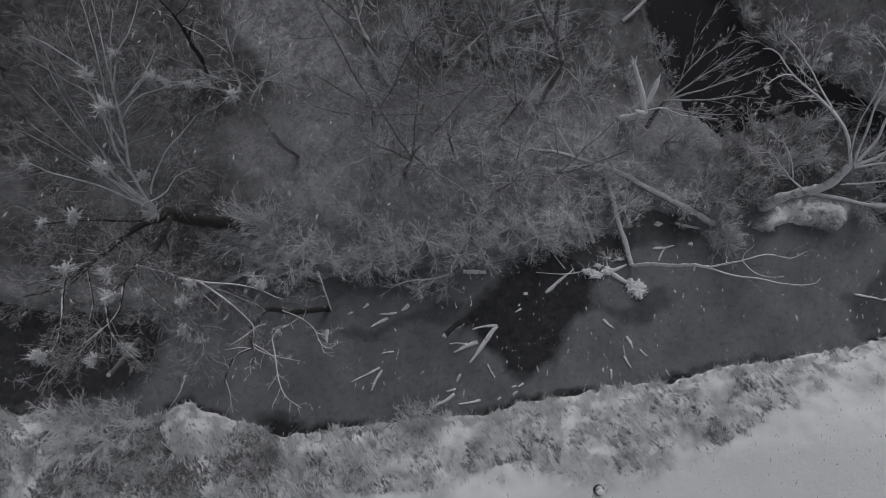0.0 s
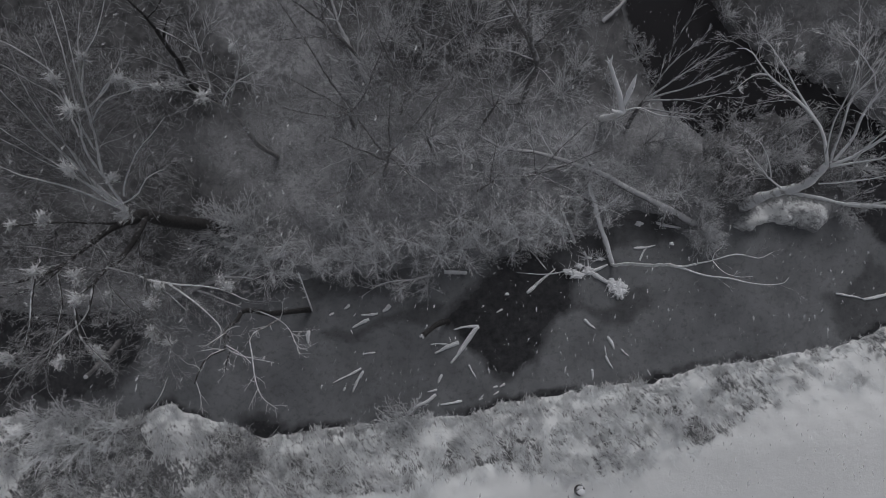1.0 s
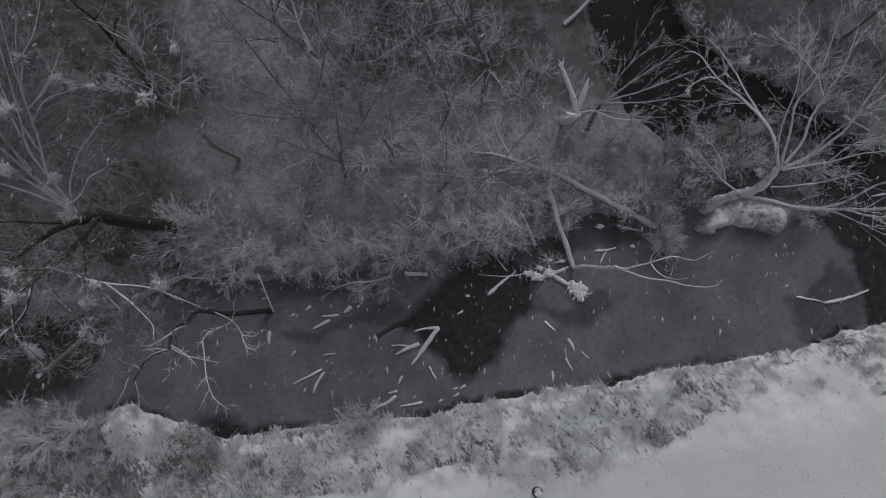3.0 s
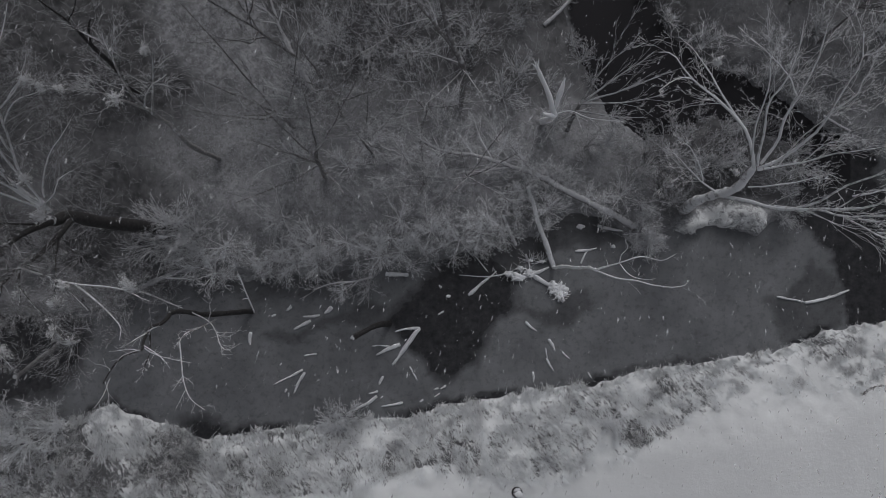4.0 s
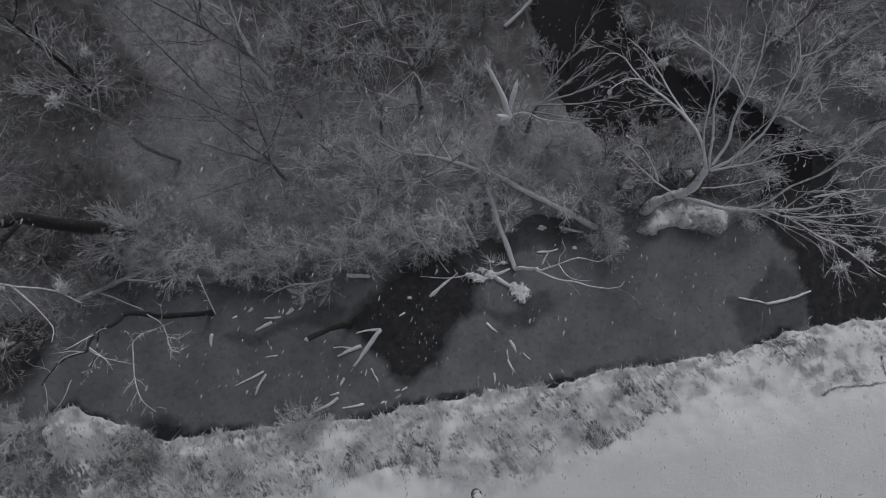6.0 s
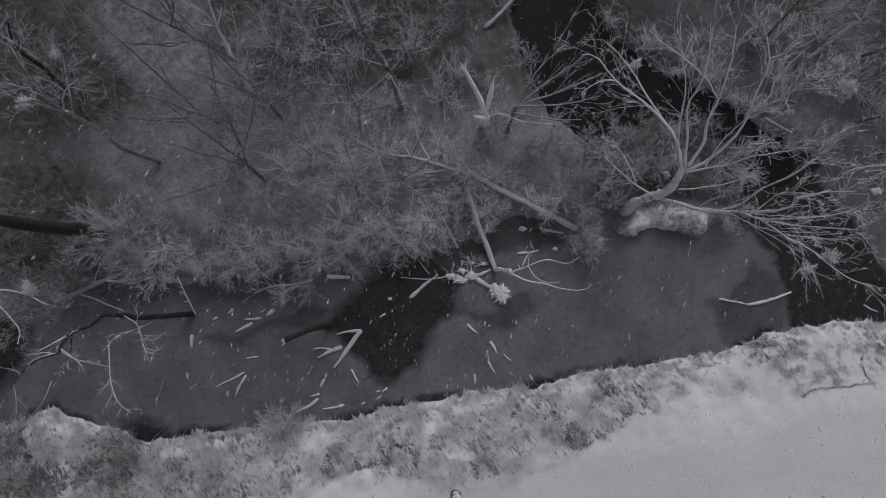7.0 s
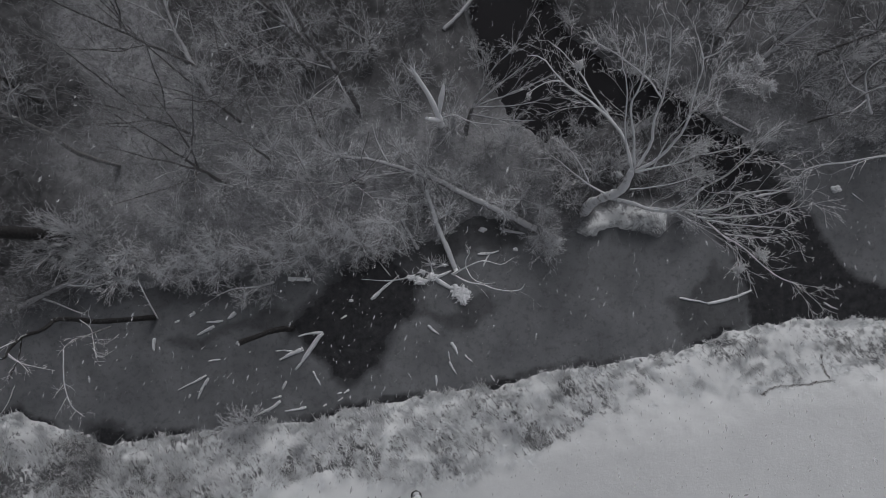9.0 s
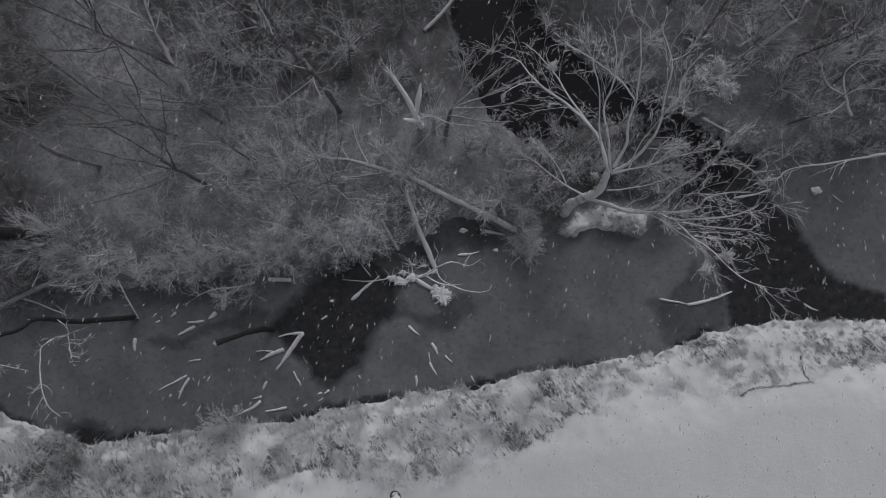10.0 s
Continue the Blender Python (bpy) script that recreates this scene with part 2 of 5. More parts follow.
def clump_mesh(radius, shoots):
    """An uneven ball of short forked shoots."""
    d = unit(rng.normal(size=(shoots, 3)))
    reach = radius * rng.uniform(0.45, 1.15, (shoots, 1)) * (1 + 0.5 * np.sin(d[:, :1] * 3 + rng.uniform(0, 6)) * np.cos(d[:, 1:2] * 3 + rng.uniform(0, 6)))
    P = np.stack([d * 0.05 * radius, d * reach * 0.6 + rng.normal(size=(shoots, 3)) * 0.02, d * reach + rng.normal(size=(shoots, 3)) * 0.05], 1)
    P2, R2 = grow(P, np.full((shoots, 3), 0.009), 5, (0.35, 0.7), (30, 80), n=2, thin=1.0, taper=1.0, least=0.011, start=(0.2, 1.0))
    return joined([tubes(P, np.full((shoots, 3), 0.008), 3), spikes(P2, R2)])


# ---- ground and water ----
def lattice(x, y, seed):
    h = np.sin(x * 127.1 + y * 311.7 + seed * 74.7) * 43758.5453
    return h - np.floor(h)


def value_noise(x, y, seed=0, octaves=4):
    out, amp, total = np.zeros_like(x), 1.0, 0.0
    for o in range(octaves):
        xi, yi = np.floor(x), np.floor(y)
        fx, fy = x - xi, y - yi
        fx, fy = fx * fx * (3 - 2 * fx), fy * fy * (3 - 2 * fy)
        a, b = lattice(xi, yi, seed + o), lattice(xi + 1, yi, seed + o)
        c, d = lattice(xi, yi + 1, seed + o), lattice(xi + 1, yi + 1, seed + o)
        out += amp * ((a * (1 - fx) + b * fx) * (1 - fy) + (c * (1 - fx) + d * fx) * fy)
        total += amp
        x, y, amp = x * 2.03 + 17.3, y * 2.03 + 5.1, amp * 0.5
    return out / total - 0.5


def signed(poly, x, y):
    """Distance to a closed outline; negative inside it."""
    p = np.array(poly, float)
    q = np.roll(p, -1, axis=0)
    best = np.full(x.shape, 1e9)
    inside = np.zeros(x.shape, bool)
    for (ax, ay), (bx, by) in zip(p, q):
        dx, dy = bx - ax, by - ay
        s = np.clip(((x - ax) * dx + (y - ay) * dy) / (dx * dx + dy * dy), 0, 1)
        best = np.minimum(best, np.hypot(x - ax - s * dx, y - ay - s * dy))
        if ay != by:
            inside ^= ((ay > y) != (by > y)) & (x < (bx - ax) * (y - ay) / (by - ay) + ax)
    return np.where(inside, -best, best)


def smooth(a, b, v):
    t = np.clip((v - a) / (b - a), 0, 1)
    return t * t * (3 - 2 * t)


SOUTH = [(-1500, -20), (-60, -12), (-22.72, -7.75), (-20.58, -7.76), (-18.44, -7.90), (-14.42, -7.86), (-12.28, -7.28), (-10.40, -7.84), (-8.79, -8.25), (-7.44, -8.87), (-6.50, -8.79), (-5.03, -8.39),
         (-2.88, -8.27), (-0.47, -8.01), (1.95, -7.83), (3.57, -7.33), (5.72, -7.07), (8.42, -6.54), (10.58, -6.28), (12.20, -5.88), (14.36, -5.54), (16.53, -5.25), (19.24, -4.72),
         (18.82, -5.08), (21.27, -4.03), (23.43, -3.50), (25.86, -3.25), (28.55, -3.36), (30.38, -3.29), (60, -3), (1500, 10)]
NORTH = [(1500, 40), (60, 10), (30.66, 5.07), (28.26, 4.93), (25.81, 4.57), (24.19, 4.92), (23.11, 5.14), (21.77, 6.18), (20.43, 7.15), (18.27, 8.56), (16.63, 8.99),
         (14.87, 10.54), (14.20, 11.66), (13.12, 13.36), (9.81, 13.68), (9.38, 12.28), (9.78, 10.60), (10.18, 9.42), (10.91, 8.08), (11.44, 6.55), (13.43, 5.35), (16.86, 6.64), (20.12, 5.50),
         (21.04, 3.85), (20.32, 2.08), (18.67, 0.97), (16.77, 1.43), (15.14, 1.03), (14.73, 1.31), (13.09, 0.04), (11.61, 1.61), (9.70, 1.90), (8.20, 0.96), (5.78, 0.36), (3.07, -0.23),
         (1.17, -0.71), (-2.34, -1.02), (-6.12, -1.18), (-8.28, -1.06), (-10.44, -1.81), (-13.12, -2.69), (-17.16, -2.95), (-20.39, -2.54), (-22.82, -2.00), (-60, -2), (-1500, -4)]
WATER = SOUTH + NORTH
# outlines of thin or open places in the ice: how much ice is left (in open pools this also paints haze), how soft the
# edge is, the outline
OPEN_WATER = [
    # raised ice level also lightens this pool's colour, painting haze and falling flakes
    (0.26, 0.55, [(0.76, -3.03), (2.52, -1.12), (4.02, -0.04), (6.05, -0.04), (7.26, -0.99), (7.38, -2.61), (6.29, -3.55), (5.33, -5.30), (3.98, -6.15), (2.63, -5.83), (2.02, -4.54)]),
    (0.25, 0.4, [(23.89, 5.29), (24.53, 3.78), (25.98, 2.26), (26.75, 1.02), (27.52, -0.35), (28.83, -1.44), (30.56, -2.14), (32.69, -2.70), (36.0, -2.6), (33.87, -4.66), (27.99, -4.08), (26.38, -4.20), (23.15, -4.31), (22.79, -2.15), (22.16, -0.52), (20.57, 1.39), (20.64, 4.67), (23.11, 5.20)]),
    (0.27, 0.9, [(-29.32, -0.10), (-19.60, -1.47), (-14.20, -2.56), (-13.11, -4.17), (-13.90, -5.51), (-15.10, -6.84), (-29.11, -9.20)]),
    (0.05, 0.2, [(8.72, 15.94), (15.91, 15.85), (18.83, 9.66), (23.41, 6.30), (23.06, 3.28), (20.07, 3.04), (16.28, 4.17), (12.46, 4.20), (10.31, 8.37)]),
    (0.25, 0.7, [(-8.92, -8.06), (-7.18, -7.80), (-6.10, -9.54), (-8.24, -9.53)]),
    (0.55, 0.35, [(19.00, -2.53), (20.52, -1.32), (21.62, -0.52), (23.46, -2.43), (21.52, -4.57), (19.91, -4.55)]),
    (0.50, 0.35, [(6.57, -2.07), (8.19, -2.62), (10.63, -1.54), (11.16, -2.76), (9.80, -3.48), (7.91, -3.42), (7.11, -2.75)]),
    (0.55, 0.30, [(-5.04, -3.93), (-2.88, -3.53), (-0.72, -2.59), (1.17, -2.33), (0.62, -3.13), (-2.34, -3.93), (-4.50, -4.25)]),
    (0.45, 0.4, [(1.99, -0.30), (5.78, 0.91), (9.05, 2.12), (11.23, 2.52), (12.29, 0.62), (9.84, 0.08), (7.39, -0.72), (5.77, -0.45)]),
    (0.6, 0.5, [(-8.29, -0.69), (-3.96, -0.70), (-0.72, -0.70), (-0.72, -1.65), (-5.04, -2.31), (-8.28, -2.03)]),
    # dark water and the bank's shade line, painted together as thinner ice
    (0.35, 0.12, [(0.88, -7.83), (3.84, -7.11), (7.07, -6.64), (7.34, -6.91), (4.11, -7.65), (2.49, -8.23)]),
]
FIELD = [(-1500, -40), (-60, -20), (-17.73, -13.28), (-7.95, -11.79), (-4.86, -11.29), (-0.72, -11.04), (2.39, -9.98), (4.72, -10.09), (5.75, -10.55), (9.12, -10.18), (11.21, -9.34), (13.56, -8.65), (14.87, -7.62), (17.22, -7.11),
         (20.03, -6.50), (23.15, -6.26), (26.27, -5.76), (29.60, -5.27), (60, -4), (1500, 5), (1500, -1500), (-1500, -1500)]
MID_X, MID_Y = (-60, -22, -8, 0, 10, 20, 30, 60), (-7, -5.5, -5.0, -5.0, -3.6, -2.0, -0.2, 4)
POINT = [(13.28, 4.20), (14.12, 5.70), (16.87, 7.19), (20.13, 6.05), (21.17, 3.85), (20.32, 2.21), (18.97, 2.50), (16.80, 2.79), (15.43, 2.12), (14.06, 1.45)]
CLEARING = [(5.5, 14.5), (5.5, 3.5), (11.5, 0.5), (21.5, 0.0), (21.5, 7.5), (15.5, 14.5)]
HUMPS = ((-11.7, -8.5, 1.9), (-19.63, -8.11, 1.1), (-19.14, -10.26, 1.4), (-10.25, -7.96, 1.0))
HUMP = (-12.10, -8.08)
# bare, strawy places among the snowy grass of the south bank: x, y, radius
STRAWY = [(9.89, -7.24, 0.45), (9.97, -8.70, 0.7), (12.31, -8.42, 0.75), (8.30, -9.57, 0.8), (14.0, -6.2, 0.5), (7.1, -7.9, 0.4), (6.06, -8.86, 0.6), (4.89, -9.17, 0.7), (-0.83, -10.0, 0.8), (0.96, -9.71, 0.7),
          (3.61, -9.26, 0.7), (-5.91, -10.3, 0.9), (-7.94, -7.96, 0.9), (-13.4, -9.3, 1.0), (-12.0, -10.2, 1.0), (-8.97, -9.8, 1.4), (-4.1, -10.5, 0.9), (2.4, -9.9, 0.6), (11.8, -7.4, 0.4), (14.9, -7.4, 0.4), (-15.5, -9.6, 1.3), (-18.0, -11.0, 1.4)]
PALE_GROUND = [(-9.22, 13.74), (-6.00, 13.72), (-4.51, 10.46), (-3.77, 7.36), (-4.49, 6.96), (-5.56, 8.04), (-6.89, 7.78), (-7.96, 8.86), (-9.19, 10.76)]
MOUND = [(14.73, 0.90), (15.42, 1.99), (17.34, 2.38), (18.96, 1.95), (19.08, 1.13), (17.31, 0.88)]


def grown_axis(lo, hi, step):
    a = list(np.arange(lo, hi, step))
    g, s = hi, step
    while g < 1500:
        a.append(g)
        s *= 1.45
        g += s
    g, s = lo, step
    while g > -1500:
        s *= 1.45
        g -= s
        a.insert(0, g)
    return np.array(a)


def is_south(x, y):
    return y < np.interp(x, MID_X, MID_Y)


def shore_distance(x, y):
    wx, wy = x + 0.5 * value_noise(x * 1.1, y * 1.1, 3), y + 0.6 * value_noise(x * 1.4, y * 1.4, 9) + 0.25 * value_noise(x * 4.5, y * 4.5, 15, 2)
    return signed(WATER, wx, wy)


def ground_height(x, y):
    d = shore_distance(x, y)
    south = is_south(x, y)
    bank = 0.10 + 0.35 * smooth(0, 0.7, d) + np.where(south, 0.75, 0.55) * smooth(0.4, 4.0, d)
    lumps = 0.30 * value_noise(x * 0.6, y * 0.6, 5) + 0.12 * value_noise(x * 2.3, y * 2.3, 6)
    field = smooth(0.2, -1.0, signed(FIELD, x, y))
    lumps = lumps * np.where(south, 1 - 0.7 * smooth(6, 14, x), 1) + np.where(south, (0.45 * np.abs(value_noise(x * 1.1, y * 1.1, 7, 3)) + 0.05 * value_noise(x * 3.4, y * 3.4, 8, 2)) * (1 - 0.55 * smooth(6, 14, x)), 0)
    mound = (0.45 + 0.9 * value_noise(x * 1.7, y * 1.7, 19, 3)) * smooth(0.4, -0.5, signed(MOUND, x, y)) + 0.4 * smooth(1.6, 0.2, np.hypot(x - HUMP[0], y - HUMP[1]))
    land = bank + lumps * smooth(0.0, 1.0, d) * (1 - 0.8 * field) + mound
    return np.where(d > 0, land, np.maximum(-0.8, 0.1 + d * 1.6))


def grid_faces(nx, ny):
    i, j = np.meshgrid(np.arange(nx - 1), np.arange(ny - 1), indexing="ij")
    a = (i * ny + j).ravel()
    return np.stack([a, a + ny, a + ny + 1, a + 1], 1)


gx, gy = grown_axis(-23, 32, 0.17), grown_axis(-14, 15, 0.17)
GX, GY = np.meshgrid(gx, gy, indexing="ij")
x, y = GX.ravel(), GY.ravel()
south_side = is_south(x, y).astype(float)
on_point = smooth(0.6, -0.3, signed(POINT, x, y))
pale = 0.6 * smooth(1.2, -0.8, signed(PALE_GROUND, x + 2.5 * value_noise(x * 0.6, y * 0.6, 27), y + 2.5 * value_noise(x * 0.6, y * 0.6, 29)))
mound_snow = smooth(0.4, -0.3, signed(MOUND, x + 0.5 * value_noise(x * 1.9, y * 1.9, 41), y + 0.5 * value_noise(x * 1.9, y * 1.9, 43)))
in_field = smooth(0.12, -0.22, signed(FIELD, x + 0.8 * value_noise(x * 1.5, y * 1.5, 47), y + 0.8 * value_noise(x * 1.5, y * 1.5, 49)))
band = 0.30 + 0.16 * smooth(-14, -11, x) + 0.22 * smooth(-10, -5, x) - 0.04 * smooth(8, 17, x) + 0.85 * value_noise(x * 0.7, y * 0.7, 23)
strawy = np.zeros_like(x)
for cx, cy, r in STRAWY:
    strawy = np.maximum(strawy, smooth(1.25 * r, 0.35 * r, np.hypot(x - cx + 0.7 * value_noise(x * 2, y * 2, 33), y - cy + 0.7 * value_noise(x * 2, y * 2, 35))))
band = band - 0.34 * strawy
for cx, cy, r in HUMPS:
    band = band + 0.36 * smooth(r, 0.4 * r, np.hypot(x - cx, y - cy))
snow_cover = np.where(south_side > 0, np.clip(band * (1 - in_field) + in_field, 0, 1), np.clip(0.20 + 0.10 * pale + 0.50 * mound_snow - 0.30 * on_point * (1 - mound_snow) - 0.35 * smooth(-7, -12, x) * smooth(-3, 1, y) - 0.25 * smooth(6, 10, y) + 0.6 * value_noise(x * 0.35, y * 0.35, 21), 0, 1))
# how far the litter turns to its darker tones, by region
dark_litter = np.where(south_side > 0, 0.75, np.clip(1.0 * smooth(-6.5, -11.5, x) * smooth(-3, 0.5, y) + 0.95 * smooth(5, 9, y) * (1 - 0.35 * smooth(13, 17, x)) + 0.15 * smooth(9, 13, x) * smooth(2, 5, y) + 1.0 * value_noise(x * 0.4, y * 0.4, 25) + 1.0 * on_point * (1 - mound_snow), 0, 1)) * (1 - pale)
ground = put("ground", mesh_of("ground", np.stack([x, y, ground_height(x, y)], 1), grid_faces(len(gx), len(gy)), snow=snow_cover, dark_litter=dark_litter, pale=pale, grassy=np.where(south_side > 0, (1 - in_field) * (1 - 0.45 * smooth(10, 18, x)), 0.25)), GROUND_MAT)
tagged(ground, "snow-covered field, river banks and littered forest floor", "ground", kind="structure")

gx, gy = grown_axis(-23, 32, 0.14), grown_axis(-10, 14, 0.14)
GX, GY = np.meshgrid(gx, gy, indexing="ij")
x, y = GX.ravel(), GY.ravel()
ice = np.ones_like(x)
wx, wy = x + 1.2 * value_noise(x * 0.9, y * 0.9, 31, 6), y + 1.2 * value_noise(x * 0.9, y * 0.9, 37, 6)
for level, soft, outline in OPEN_WATER:
    ice = np.minimum(ice, level + (1 - level) * smooth(-0.7 * soft, 0.7 * soft, signed(outline, wx, wy)))
wet = np.where(is_south(x, y), smooth(-0.22, 0.02, value_noise(x * 0.35, y * 0.35, 45)), 0.0)
ice = np.minimum(ice, 1 - 0.75 * wet * smooth(-0.60, -0.15, shore_distance(x, y)))
river = put("water", mesh_of("water", np.stack([x, y, np.zeros_like(x)], 1), grid_faces(len(gx), len(gy)), ice=ice), WATER_MAT)
tagged(river, "still river half covered by grey slush ice, with dark open water", "river", kind="structure")


def floor_at(x, y):
    return float(ground_height(np.array([float(x)]), np.array([float(y)]))[0])


# ---- trees with a shape of their own ----
def tree(name, label, base, trunk, limbs, bark_mat, twig_mat, shoots=((7, (0.25, 0.5), 4), (6, (0.3, 0.55), 4), (5, (0.35, 0.6), 3)), category="tree", group="", clumps=(), least=0.007, spread=(25, 60), lift=0.12, wiggle=0.10, thin=0.45, split=True, balls=0):
    """trunk: (points, r0, r1); limbs: a list of the same; shoots: count, length and points of each order of side branches.
    split: the first side branches are parts of their limbs."""
    root = thing(name, base, label, category, group)
    P, R = limb_mesh(local(trunk[0], base), trunk[1], trunk[2], 10, 18, 0.003, 0.09, cap=True)
    stem = put("trunk", mesh_of("trunk", *tubes(P, R, 10)), bark_mat, root)
    lines, radii, bearers = [], [], []
    for pts, r0, r1, *own in limbs:
        P, R = limb_mesh(local(pts, base), r0, r1, 7, 16, 0.0035)
        bearers.append(put("limb", mesh_of("limb", *tubes(P, R, 7)), own[0] if own else bark_mat, root))
        lines.append(P), radii.append(R)
    if not limbs:
        lines, radii, bearers = [P], [R], [stem]
    P, R = np.concatenate(lines), np.concatenate(radii)
    limb_lines, pieces = P, []
    for level, (k, length, n) in enumerate(shoots):
        P, R = grow(P, R, k, length, spread, lift, n=n, least=least, thin=thin, wiggle=wiggle)
        last = level == len(shoots) - 1 and n == 2
        if level == 0 and split:
            for b in range(len(P)):
                put("branch", mesh_of("branch", *tubes(P[b:b + 1], R[b:b + 1], 5)), twig_mat, bearers[b // k])
        else:
            pieces.append(spikes(P, R) if last else tubes(P, R, 4 if level == 0 else 3))
    if pieces:
        put("crown", mesh_of("crown", *joined(pieces)), twig_mat, root)
    for c, r in clumps:
        at = np.array(local([c], base)[0])
        close = int(np.argmin([np.linalg.norm(line - at, axis=1).min() for line in limb_lines]))
        put("mistletoe", mesh_of("mistletoe", *clump_mesh(r * 0.9, 80)), CLUMP_MAT, bearers[close], "snow-topped mistletoe ball").location = at
    for k in range(balls):
        j = int(rng.integers(len(limb_lines)))
        at = limb_lines[j][int(rng.integers(8, 16))] + rng.normal(size=3) * (0.16, 0.16, 0.05)
        put("mistletoe", mesh_of("mistletoe", *clump_mesh(rng.uniform(0.12, 0.22), 40)), CLUMP_MAT, bearers[j], "snow-topped mistletoe ball").location = at
    return root


